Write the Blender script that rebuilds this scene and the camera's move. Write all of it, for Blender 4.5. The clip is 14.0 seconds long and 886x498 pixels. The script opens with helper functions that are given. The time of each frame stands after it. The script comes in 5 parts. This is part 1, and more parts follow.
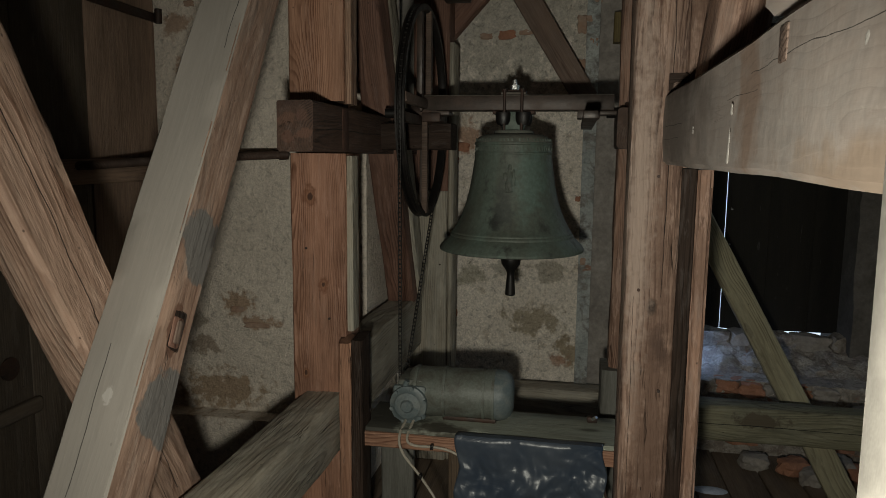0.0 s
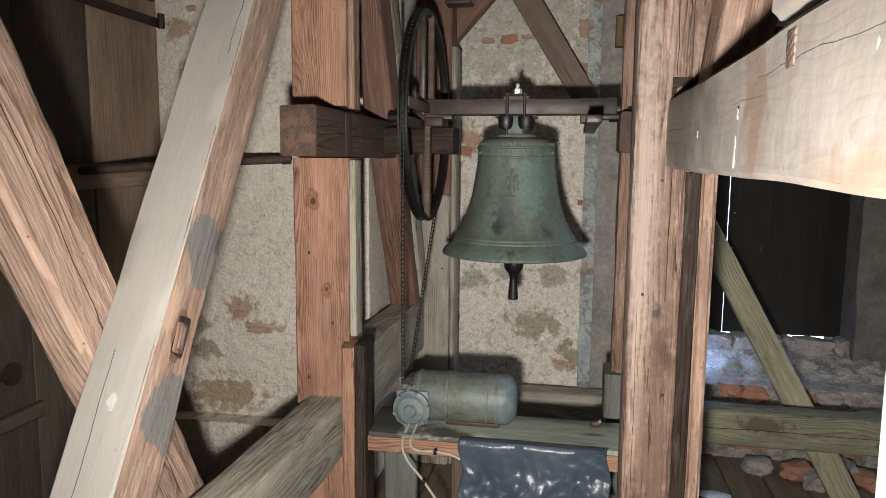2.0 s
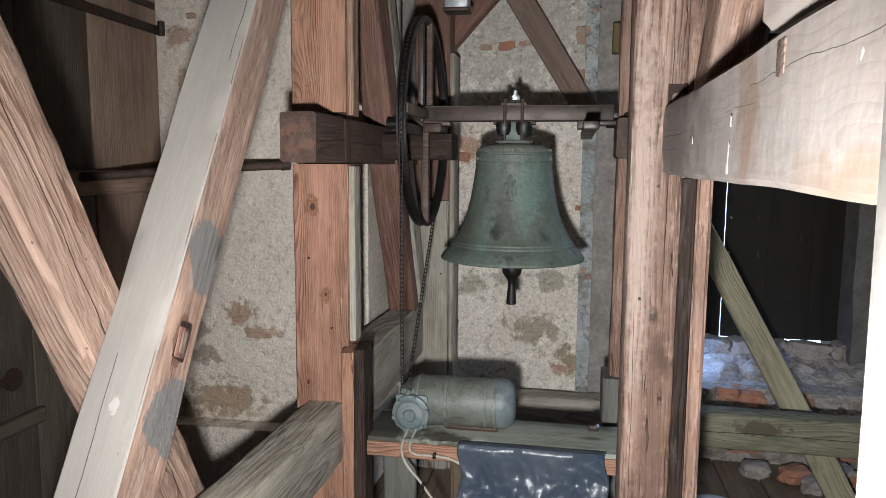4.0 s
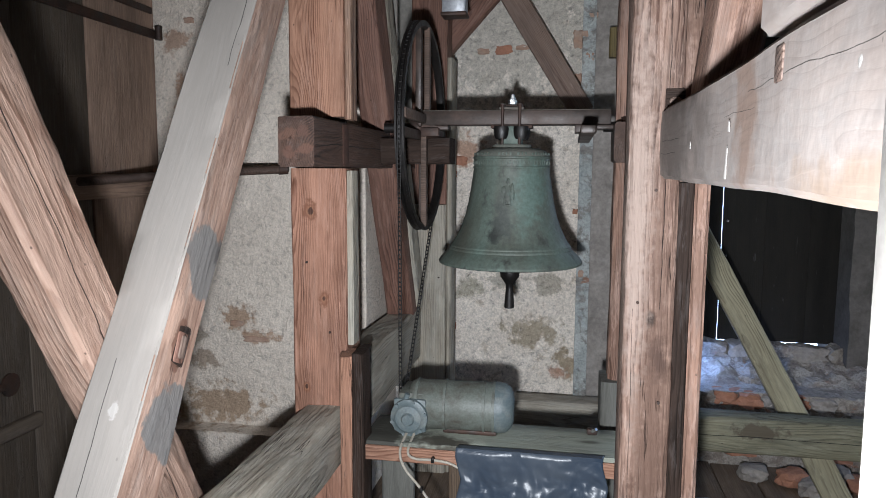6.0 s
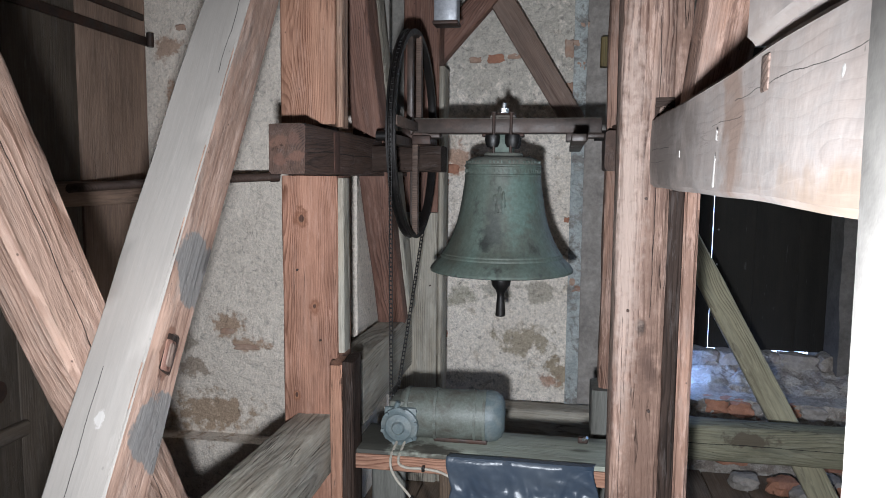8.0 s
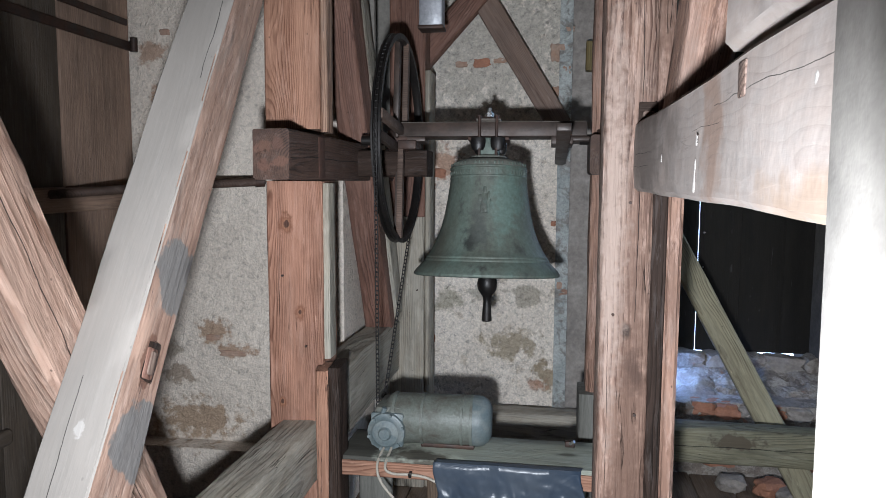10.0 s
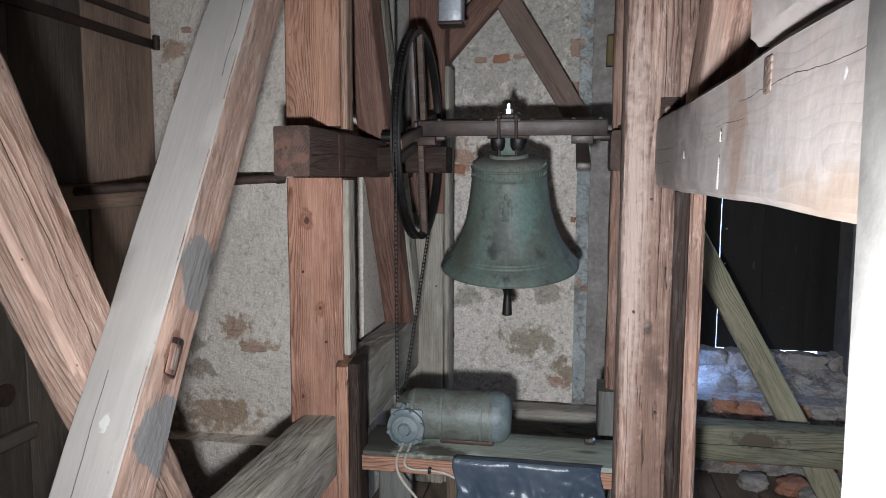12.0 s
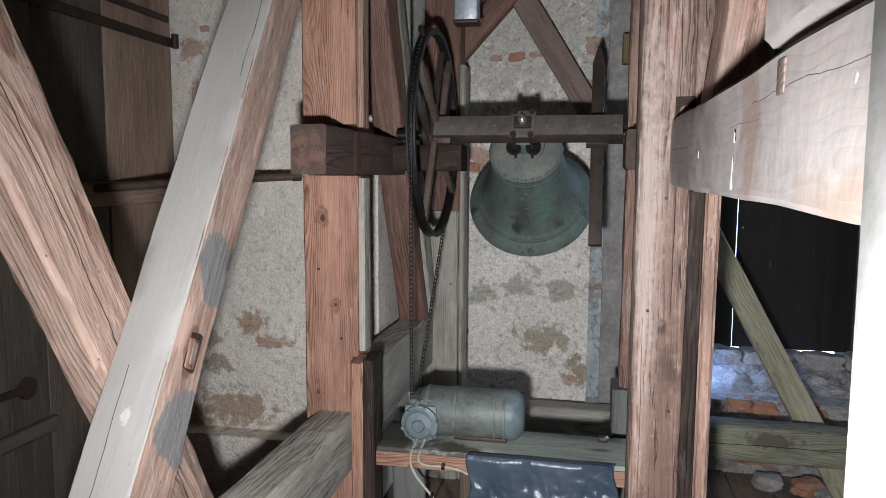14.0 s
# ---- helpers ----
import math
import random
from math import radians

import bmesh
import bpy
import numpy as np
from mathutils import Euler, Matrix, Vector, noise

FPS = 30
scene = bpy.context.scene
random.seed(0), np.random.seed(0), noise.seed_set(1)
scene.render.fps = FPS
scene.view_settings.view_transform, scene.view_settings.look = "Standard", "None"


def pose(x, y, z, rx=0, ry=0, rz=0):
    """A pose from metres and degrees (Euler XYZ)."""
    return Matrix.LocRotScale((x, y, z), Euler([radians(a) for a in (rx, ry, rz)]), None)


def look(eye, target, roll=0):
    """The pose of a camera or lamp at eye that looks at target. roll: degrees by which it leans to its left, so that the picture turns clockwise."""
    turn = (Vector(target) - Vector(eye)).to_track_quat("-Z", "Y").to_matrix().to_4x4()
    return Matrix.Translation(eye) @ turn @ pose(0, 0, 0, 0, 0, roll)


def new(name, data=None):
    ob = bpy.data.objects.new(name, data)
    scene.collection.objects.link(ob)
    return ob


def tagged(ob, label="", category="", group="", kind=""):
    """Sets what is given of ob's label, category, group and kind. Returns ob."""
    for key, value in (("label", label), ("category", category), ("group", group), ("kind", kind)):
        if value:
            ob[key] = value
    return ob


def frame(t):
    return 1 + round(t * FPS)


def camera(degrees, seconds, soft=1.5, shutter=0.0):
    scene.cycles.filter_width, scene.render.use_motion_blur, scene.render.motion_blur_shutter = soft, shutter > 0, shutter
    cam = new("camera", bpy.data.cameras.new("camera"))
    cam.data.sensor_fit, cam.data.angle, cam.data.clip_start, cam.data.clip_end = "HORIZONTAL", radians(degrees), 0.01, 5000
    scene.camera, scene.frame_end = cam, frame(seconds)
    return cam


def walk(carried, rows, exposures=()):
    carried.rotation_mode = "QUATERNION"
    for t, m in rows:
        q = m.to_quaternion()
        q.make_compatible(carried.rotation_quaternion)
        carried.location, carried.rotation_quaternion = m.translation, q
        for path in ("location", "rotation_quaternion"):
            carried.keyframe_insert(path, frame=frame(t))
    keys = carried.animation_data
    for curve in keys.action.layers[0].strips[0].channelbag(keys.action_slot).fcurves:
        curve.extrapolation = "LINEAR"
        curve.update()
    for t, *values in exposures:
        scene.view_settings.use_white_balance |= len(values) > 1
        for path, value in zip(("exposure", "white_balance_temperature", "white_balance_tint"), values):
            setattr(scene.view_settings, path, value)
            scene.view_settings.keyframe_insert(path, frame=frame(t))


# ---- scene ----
# the camera: hand-held, almost still, looking along the bell frame
CAM_ROWS = [
    (0.0, 0.0042, 0.0089, 1.5945, 82.573, -0.615, 10.643),
    (0.5, -0.0, 0.0131, 1.5962, 82.701, -0.68, 10.602),
    (1.0, -0.0033, 0.0151, 1.5932, 82.847, -0.56, 10.657),
    (1.5, -0.0024, 0.0137, 1.5958, 82.833, -0.504, 10.739),
    (2.0, -0.0033, 0.0097, 1.597, 82.869, -0.517, 10.722),
    (2.5, -0.002, 0.0059, 1.6008, 82.988, -0.392, 10.733),
    (3.0, -0.0, 0.0, 1.6, 83.1, -0.4, 10.7),
    (5.5, -0.0044, -0.0135, 1.598, 83.538, -0.381, 10.342),
    (6.0, -0.0053, -0.0123, 1.6014, 83.591, -0.362, 10.301),
    (6.5, -0.0053, -0.0131, 1.6013, 83.739, -0.393, 10.249),
    (7.0, -0.0018, -0.0123, 1.6021, 83.841, -0.48, 10.173),
    (7.5, -0.0019, -0.0109, 1.6017, 84.049, -0.514, 10.001),
    (8.0, 0.0007, -0.0097, 1.6005, 84.261, -0.561, 9.72),
    (8.5, 0.0041, -0.0094, 1.6015, 84.367, -0.549, 9.549),
    (9.0, 0.0081, -0.0041, 1.6045, 84.455, -0.493, 8.995),
    (11.5, 0.0139, -0.0018, 1.6048, 84.614, -0.185, 8.85),
    (12.0, 0.0094, -0.0027, 1.6072, 84.205, -0.222, 10.346),
    (12.5, 0.0063, -0.0026, 1.607, 84.089, -0.268, 10.854),
    (13.0, -0.0006, -0.0055, 1.6057, 84.085, -0.358, 10.865),
    (13.5, 0.002, -0.0085, 1.6105, 84.03, -0.334, 11.103),
    (14.0, 0.012, -0.0176, 1.6113, 83.965, -0.382, 11.569),
]
EXPOSURES = [(0.0, -1.72, 6900, 3), (0.2, -1.34, 6900, 3), (0.5, -0.93, 6880, 4), (1.0, -0.24, 6850, 5), (1.5, 0.02, 6620, 7), (3.0, 0.06, 6230, 10), (5.5, 0.07, 5700, 10), (9.0, 0.06, 5590, 10), (11.4, -0.02, 5600, 10), (12.0, -0.12, 5620, 10), (13.0, 0.0, 5630, 10), (14.0, 0.02, 5630, 10)]
cam = camera(65.0, 14.0, soft=0.9, shutter=0.4)
walk(cam, [(r[0], pose(*r[1:])) for r in CAM_ROWS], EXPOSURES)

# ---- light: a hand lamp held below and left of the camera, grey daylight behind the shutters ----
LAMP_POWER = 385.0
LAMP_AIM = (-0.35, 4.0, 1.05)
SKY_STRENGTH = 0.15

world = bpy.data.worlds.new("sky")
scene.world = world
world.use_nodes = True
wt = world.node_tree
sky = wt.nodes.new("ShaderNodeTexSky")
sky.sky_type, sky.sun_disc = "NISHITA", False
sky.sun_elevation, sky.sun_rotation = radians(38), radians(150)
wt.links.new(sky.outputs[0], wt.nodes["Background"].inputs[0])
wt.nodes["Background"].inputs[1].default_value = SKY_STRENGTH


def spot_lamp(name, eye, target, power, angle, blend, radius, color):
    d = bpy.data.lights.new(name, "SPOT")
    d.energy, d.spot_size, d.spot_blend, d.shadow_soft_size, d.color = power, radians(angle), blend, radius, color
    ob = new(name, d)
    ob.matrix_world = look(eye, target)
    return ob


def area_lamp(name, eye, target, power, sx, sy, color):
    d = bpy.data.lights.new(name, "AREA")
    d.shape, d.size, d.size_y, d.energy, d.color = "RECTANGLE", sx, sy, power, color
    ob = new(name, d)
    ob.matrix_world = look(eye, target)
    return ob


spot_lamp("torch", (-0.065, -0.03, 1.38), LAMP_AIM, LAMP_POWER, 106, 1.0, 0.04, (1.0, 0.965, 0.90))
# added fills behind the right post, standing in for daylight on sill and pier
area_lamp("shutter_gap_daylight", (0.765, 4.46, 0.56), (0.94, 4.36, 0.36), 2.2, 0.10, 0.12, (0.36, 0.54, 1.0))
area_lamp("window_daylight", (0.86, 4.50, 2.10), (0.10, 4.0, 2.0), 9.0, 0.5, 0.9, (0.74, 0.87, 1.0))
# added weak fill from behind the camera, with no opening there
area_lamp("stair_opening_daylight", (0.6, -1.40, 1.9), (-0.4, 2.5, 1.4), 0.8, 1.2, 1.4, (0.86, 0.93, 1.0))


# ---- materials ----
def material(name, rough=0.7, metal=0.0):
    m = bpy.data.materials.new(name)
    m.use_nodes = True
    b = m.node_tree.nodes["Principled BSDF"]
    b.inputs["Roughness"].default_value, b.inputs["Metallic"].default_value = rough, metal
    return m, m.node_tree, b


def node(t, kind, **values):
    n = t.nodes.new("ShaderNode" + kind)
    for key, v in values.items():
        if key in n.inputs:
            n.inputs[key].default_value = v
    return n


def coords(t, scale=(1, 1, 1), spread=7.0):
    """Object coordinates, shifted for each object, and stretched."""
    tc, info = node(t, "TexCoord"), node(t, "ObjectInfo")
    mul = node(t, "VectorMath")
    mul.operation = "MULTIPLY"
    t.links.new(info.outputs["Random"], mul.inputs[0])
    mul.inputs[1].default_value = (spread, spread * 1.7, spread * 0.6)
    add = node(t, "VectorMath")
    t.links.new(tc.outputs["Object"], add.inputs[0])
    t.links.new(mul.outputs[0], add.inputs[1])
    mp = node(t, "Mapping")
    mp.inputs["Scale"].default_value = scale
    t.links.new(add.outputs[0], mp.inputs["Vector"])
    return mp.outputs[0]


def plain_coords(t, scale=(1, 1, 1)):
    tc, mp = node(t, "TexCoord"), node(t, "Mapping")
    mp.inputs["Scale"].default_value = scale
    t.links.new(tc.outputs["Object"], mp.inputs["Vector"])
    return mp.outputs[0]


def noise_tex(t, vec, scale, detail=4.0, rough=0.6, distort=0.0):
    n = node(t, "TexNoise", Scale=scale, Detail=detail, Roughness=rough, Distortion=distort)
    t.links.new(vec, n.inputs["Vector"])
    return n.outputs["Fac"]


def ramp(t, fac, *stops):
    r = node(t, "ValToRGB")
    e = r.color_ramp.elements
    while len(e) < len(stops):
        e.new(0.5)
    for el, (p, c) in zip(e, stops):
        el.position = p
        el.color = (*c, 1) if isinstance(c, tuple) else (c, c, c, 1)
    t.links.new(fac, r.inputs[0])
    return r.outputs[0]


def mix(t, fac, a, b, mode="MIX"):
    n = node(t, "Mix")
    n.data_type, n.blend_type = "RGBA", mode
    for sock, v in ((n.inputs[0], fac), (n.inputs[6], a), (n.inputs[7], b)):
        if isinstance(v, (int, float)):
            sock.default_value = v
        elif isinstance(v, tuple):
            sock.default_value = (*v, 1)
        else:
            t.links.new(v, sock)
    return n.outputs[2]


def maths(t, op, a, b=0.0, c=0.0):
    n = node(t, "Math")
    n.operation = op
    for sock, v in zip(n.inputs, (a, b, c)):
        if isinstance(v, (int, float)):
            sock.default_value = v
        else:
            t.links.new(v, sock)
    return n.outputs[0]


def bump(t, b, height, strength, distance=0.01):
    n = node(t, "Bump", Strength=strength, Distance=distance)
    t.links.new(height, n.inputs["Height"])
    t.links.new(n.outputs[0], b.inputs["Normal"])


def spot_mask(t, centre, scale, wobble=1.1, freq=9.0, soft=0.04):
    """A ragged patch: 1 inside about half a unit from its centre, in coordinates stretched by scale."""
    d, sq = node(t, "VectorMath"), node(t, "VectorMath")
    d.operation, sq.operation = "DISTANCE", "MULTIPLY"
    pv = plain_coords(t)
    wob = noise_tex(t, pv, freq, 4.0, 0.6)
    t.links.new(pv, sq.inputs[0])
    sq.inputs[1].default_value = scale
    t.links.new(sq.outputs[0], d.inputs[0])
    d.inputs[1].default_value = tuple(c * r for c, r in zip(centre, scale))
    return ramp(t, maths(t, "ADD", d.outputs["Value"], maths(t, "MULTIPLY", maths(t, "SUBTRACT", wob, 0.5), wobble)), (0.49 - soft, 1.0), (0.49 + soft, 0.0))


def wood(name, light, dark, grey=(0.3, 0.28, 0.25), weather=0.3, rings=16.0, contrast=1.0, rough=0.75, cracks=1.0, relief=0.5, spots=(), knots=1.0, along=1.0, fissures=(), spot_freq=9.0, blotch=1.0, holes=1.0, spot_soft=0.10, fibrous=1.0, worn=0.35):
    """Sawn softwood with its grain along the local x axis: growth rings about a pith, fibre, knots, cracks, grey weathering."""
    m, t, b = material(name, rough)
    kv = coords(t, (1.3 * along, 3.2, 3.2), 5.0)
    vor = node(t, "TexVoronoi", Scale=1.0)
    t.links.new(kv, vor.inputs["Vector"])
    near = ramp(t, vor.outputs["Distance"], (0.0, 1.0), (0.10, 0.55), (0.36, 0.0))
    # the distance from the pith, waved along the stem and bent round the knots
    pith = node(t, "SeparateXYZ")
    t.links.new(coords(t, (1, 1, 1), 0.11), pith.inputs[0])
    rad = maths(t, "SQRT", maths(t, "ADD", maths(t, "MULTIPLY", pith.outputs[1], pith.outputs[1]), maths(t, "MULTIPLY", pith.outputs[2], pith.outputs[2])))
    rad = maths(t, "ADD", rad, maths(t, "MULTIPLY", noise_tex(t, coords(t, (1.2 * along, 4.5, 4.5)), 1.0, 2.0, 0.5), 0.085))
    rad = maths(t, "ADD", rad, maths(t, "MULTIPLY", noise_tex(t, coords(t, (5.0 * along, 22, 22)), 1.0, 3.0, 0.6), 0.008))
    rad = maths(t, "ADD", rad, maths(t, "MULTIPLY", near, 0.030 * knots))
    ring = ramp(t, maths(t, "FRACT", maths(t, "MULTIPLY", rad, 10.0 * rings)), (0.0, 0.05), (0.50, 0.22), (0.80, 0.95), (0.92, 0.85), (1.0, 0.05))
    fibre = noise_tex(t, coords(t, (4.0 * along, 130, 130)), 1.0, 4.0, 0.7)
    streak = noise_tex(t, coords(t, (0.9 * along, 26, 26)), 1.0, 5.0, 0.65)
    broad = noise_tex(t, coords(t, (1.8 * along, 6, 6)), 1.0, 5.0, 0.65)
    spread = ramp(t, noise_tex(t, coords(t, (2.0 * along, 10, 10)), 1.0, 3.0), (0.36, 0.15), (0.64, 1.0))
    rs = maths(t, "MULTIPLY", ring, spread)
    fac = maths(t, "ADD", maths(t, "MULTIPLY", rs, 0.80 * contrast), maths(t, "ADD", maths(t, "MULTIPLY", maths(t, "SUBTRACT", fibre, 0.42), 1.0 * fibrous), maths(t, "MULTIPLY", maths(t, "SUBTRACT", streak, 0.40), 1.1 * fibrous)))
    col = mix(t, fac, light, dark)
    col = mix(t, 1.0, col, ramp(t, broad, (0.28, 1.0 - 0.42 * blotch), (0.48, 0.98), (0.72, 1.0 + 0.30 * blotch)), "MULTIPLY")
    wmask = ramp(t, noise_tex(t, coords(t, (2.4 * along, 11, 11)), 1.0, 8.0, 0.78), (0.60 - 0.40 * weather, 0.0), (0.76 - 0.30 * weather, 1.0))
    col = mix(t, maths(t, "MULTIPLY", wmask, min(0.85, 0.35 + weather)), col, mix(t, fac, grey, tuple(c * 0.55 for c in grey)))
    knot = maths(t, "MULTIPLY", ramp(t, vor.outputs["Distance"], (0.03, 1.0), (0.055, 0.3), (0.09, 0.0)), 0.8 * knots)
    col = mix(t, knot, col, tuple(c * 0.4 for c in dark))
    # drying cracks, short and few
    ck = noise_tex(t, coords(t, (1.0 * along, 40, 40)), 1.0, 3.0, 0.55, 0.15)
    line = ramp(t, maths(t, "ABSOLUTE", maths(t, "SUBTRACT", ck, 0.5)), (0.002, 1.0), (0.007, 0.0))
    gate = ramp(t, noise_tex(t, coords(t, (1.6 * along, 7, 7)), 1.3, 2.0), (0.60, 0.0), (0.64, 1.0))
    crack = maths(t, "MULTIPLY", maths(t, "MULTIPLY", line, gate), cracks)
    col = mix(t, maths(t, "MULTIPLY", crack, 0.85), col, tuple(c * 0.2 for c in dark))
    # pin holes, nail marks and pale scuffs
    hv = node(t, "TexVoronoi", Scale=1.0)
    t.links.new(coords(t, (13 * along, 19, 19)), hv.inputs["Vector"])
    col = mix(t, ramp(t, hv.outputs["Distance"], (0.03, 0.8 * holes), (0.06, 0.0)), col, tuple(c * 0.3 for c in dark))
    scuff = ramp(t, noise_tex(t, coords(t, (6 * along, 40, 40)), 1.0, 4.0, 0.7), (0.66, 0.0), (0.73, 0.6 * blotch))
    col = mix(t, scuff, col, tuple(min(0.8, c * 1.4 + 0.06) for c in light))
    pale = ramp(t, noise_tex(t, coords(t, (5.0 * along, 36, 36), 9.0), 1.0, 7.0, 0.75), (0.53, 0.0), (0.60, 0.75 * worn))
    col = mix(t, pale, col, tuple(min(0.75, c * 1.15 + 0.07) for c in light))
    raw = ramp(t, noise_tex(t, coords(t, (4.0 * along, 24, 24), 13.0), 1.0, 7.0, 0.72), (0.57, 0.0), (0.62, 0.7 * worn))
    col = mix(t, raw, col, tuple(c * 1.1 + 0.012 for c in dark))
    grime = ramp(t, noise_tex(t, coords(t, (4.0 * along, 13, 13)), 1.0, 7.0, 0.75, 0.3), (0.55, 0.0), (0.68, 0.42 * blotch))
    col = mix(t, grime, col, mix(t, fibre, tuple(c * 0.62 for c in dark), tuple(0.5 * (c + d) for c, d in zip(light, dark))))
    for centre, scale, tint in spots:
        col = mix(t, maths(t, "MULTIPLY", spot_mask(t, centre, scale, 1.3 if spot_soft > 0.05 else 0.7, spot_freq, spot_soft), 0.9), col, mix(t, fibre, tint, tuple(c * 0.7 for c in tint)))
    # long single splits: which axis runs across, where, how wavy, from and to along x, half width
    split = None
    for axis, at, wave_by, x0, x1, half in fissures:
        sep = node(t, "SeparateXYZ")
        t.links.new(plain_coords(t), sep.inputs[0])
        one = node(t, "TexNoise", Scale=2.6, Detail=5.0)
        one.noise_dimensions = "1D"
        t.links.new(maths(t, "ADD", sep.outputs[0], at * 31), one.inputs["W"])
        off = maths(t, "SUBTRACT", sep.outputs["XYZ".index(axis)], maths(t, "ADD", at, maths(t, "MULTIPLY", maths(t, "SUBTRACT", one.outputs["Fac"], 0.5), wave_by)))
        inside = maths(t, "MULTIPLY", maths(t, "GREATER_THAN", sep.outputs[0], x0), maths(t, "LESS_THAN", sep.outputs[0], x1))
        wid = maths(t, "MULTIPLY", maths(t, "ADD", one.outputs["Fac"], 0.15), half * 1.6)
        one_split = maths(t, "MULTIPLY", inside, maths(t, "LESS_THAN", maths(t, "ABSOLUTE", off), wid))
        split = one_split if split is None else maths(t, "MAXIMUM", split, one_split)
    if split is not None:
        col = mix(t, maths(t, "MULTIPLY", split, 0.9), col, tuple(c * 0.12 for c in dark))
    t.links.new(col, b.inputs["Base Color"])
    adze = noise_tex(t, coords(t, (9.0 * along, 17, 17)), 1.0, 3.0, 0.55)
    h = maths(t, "SUBTRACT", maths(t, "ADD", maths(t, "MULTIPLY", rs, 0.25), maths(t, "ADD", maths(t, "ADD", maths(t, "MULTIPLY", fibre, 0.6 * fibrous), maths(t, "MULTIPLY", adze, 2.2)), maths(t, "MULTIPLY", streak, 0.9 * fibrous))), maths(t, "MULTIPLY", crack, 1.8))
    if split is not None:
        h = maths(t, "SUBTRACT", h, maths(t, "MULTIPLY", split, 2.0))
    bump(t, b, h, relief, 0.006)
    return m


PINE = wood("warm_pine", (0.36, 0.198, 0.128), (0.115, 0.045, 0.024), weather=0.06, rings=17.0, grey=(0.30, 0.20, 0.145), relief=0.7)
PINE_DARK = wood("red_brown_pine", (0.19, 0.100, 0.070), (0.060, 0.025, 0.017), weather=0.14, rings=17.0, grey=(0.15, 0.11, 0.09), relief=0.7)
PINE_RAW = wood("pale_pine", (0.36, 0.232, 0.160), (0.115, 0.056, 0.034), weather=0.30, rings=11.0, grey=(0.34, 0.265, 0.215), relief=0.8)
BRACE_PALE = wood("split_pale_pine", (0.45, 0.305, 0.232), (0.155, 0.080, 0.050), weather=0.22, rings=9.0, contrast=1.0, grey=(0.42, 0.33, 0.27), relief=0.9, knots=0.8, fibrous=0.9, blotch=0.5,
                  fissures=(("Z", 0.012, 0.035, 0.5, 1.9, 0.0016), ("Z", -0.045, 0.03, 0.7, 1.5, 0.0006)))
RAIL_WOOD = wood("split_greenish_wood", (0.25, 0.235, 0.155), (0.075, 0.068, 0.042), weather=0.35, rings=14.0, grey=(0.20, 0.20, 0.15), fissures=(("Z", 0.0, 0.02, 0.2, 2.2, 0.0018),),
                 spot_freq=24.0,
                 spots=(((0.62, -0.07, 0.03), (4.0, 0.0, 14.0), (0.10, 0.078, 0.05)), ((1.3, -0.07, -0.03), (3.0, 0.0, 16.0), (0.13, 0.11, 0.07))))
BRACE_BROWN = wood("brown_board", (0.20, 0.140, 0.108), (0.08, 0.046, 0.033), weather=0.3, rings=13.0, grey=(0.22, 0.165, 0.14))
PINE_POST = wood("knotty_warm_pine", (0.345, 0.182, 0.120), (0.115, 0.045, 0.024), weather=0.06, rings=17.0, grey=(0.30, 0.20, 0.145), relief=0.7, spot_freq=30.0,
                 spots=tuple(((z, yy, 0.0), sc, tint) for z, yy, k in ((1.445, -0.030, 1.0), (1.11, 0.020, 1.5), (0.76, -0.055, 1.9))
                             for sc, tint in (((11 * k, 19 * k, 0.0), (0.22, 0.093, 0.05)), ((19 * k, 34 * k, 0.0), (0.32, 0.15, 0.085)), ((30 * k, 48 * k, 0.0), (0.055, 0.022, 0.013)))))
POST_FRONT = wood("worn_knotty_pine", (0.315, 0.205, 0.153), (0.075, 0.037, 0.025), weather=0.24, rings=7.0, contrast=1.35, fibrous=1.2, worn=1.0, grey=(0.37, 0.285, 0.24), relief=1.1, spot_freq=30.0, spot_soft=0.25,
                  spots=(((0.90, 0.020, 0.0), (0.75, 10.0, 0.0), (0.165, 0.096, 0.067)), ((0.62, -0.035, 0.0), (4.0, 40.0, 0.0), (0.10, 0.048, 0.030)), ((1.15, 0.03, 0.0), (9.0, 22.0, 0.0), (0.09, 0.05, 0.035)), ((1.9, -0.04, 0.0), (5.0, 40.0, 0.0), (0.14, 0.07, 0.046)), ((1.27, 0.005, 0.0), (26.0, 40.0, 0.0), (0.04, 0.024, 0.017)), ((1.60, -0.045, 0.0), (1.0, 14.0, 0.0), (0.42, 0.32, 0.265))),
                  fissures=(("Y", 0.03, 0.02, 1.3, 2.3, 0.0008), ("Y", -0.045, 0.02, 0.5, 1.3, 0.0006)))
POST_RIGHT = wood("worn_pine", (0.30, 0.180, 0.128), (0.075, 0.034, 0.021), worn=0.9, weather=0.30, rings=15.0, grey=(0.335, 0.255, 0.215), relief=1.0)
SIDE_BEAM = wood("dark_oak_end", (0.092, 0.050, 0.034), (0.026, 0.014, 0.010), weather=0.02, rings=14.0, grey=(0.10, 0.07, 0.06), relief=0.9, spot_freq=38.0,
                 spots=(((0, 0.030, 0.023), (9, 17, 25), (0.15, 0.078, 0.052)), ((0, -0.028, 0.036), (9, 24, 22), (0.12, 0.062, 0.044)), ((0, 0.020, -0.038), (9, 22, 26), (0.14, 0.07, 0.048)), ((0, -0.034, -0.026), (9, 20, 30), (0.15, 0.075, 0.05))),
                 fissures=(("Z", -0.005, 0.03, 0.01, 1.9, 0.0016), ("Z", 0.025, 0.03, 0.1, 0.6, 0.0009)))
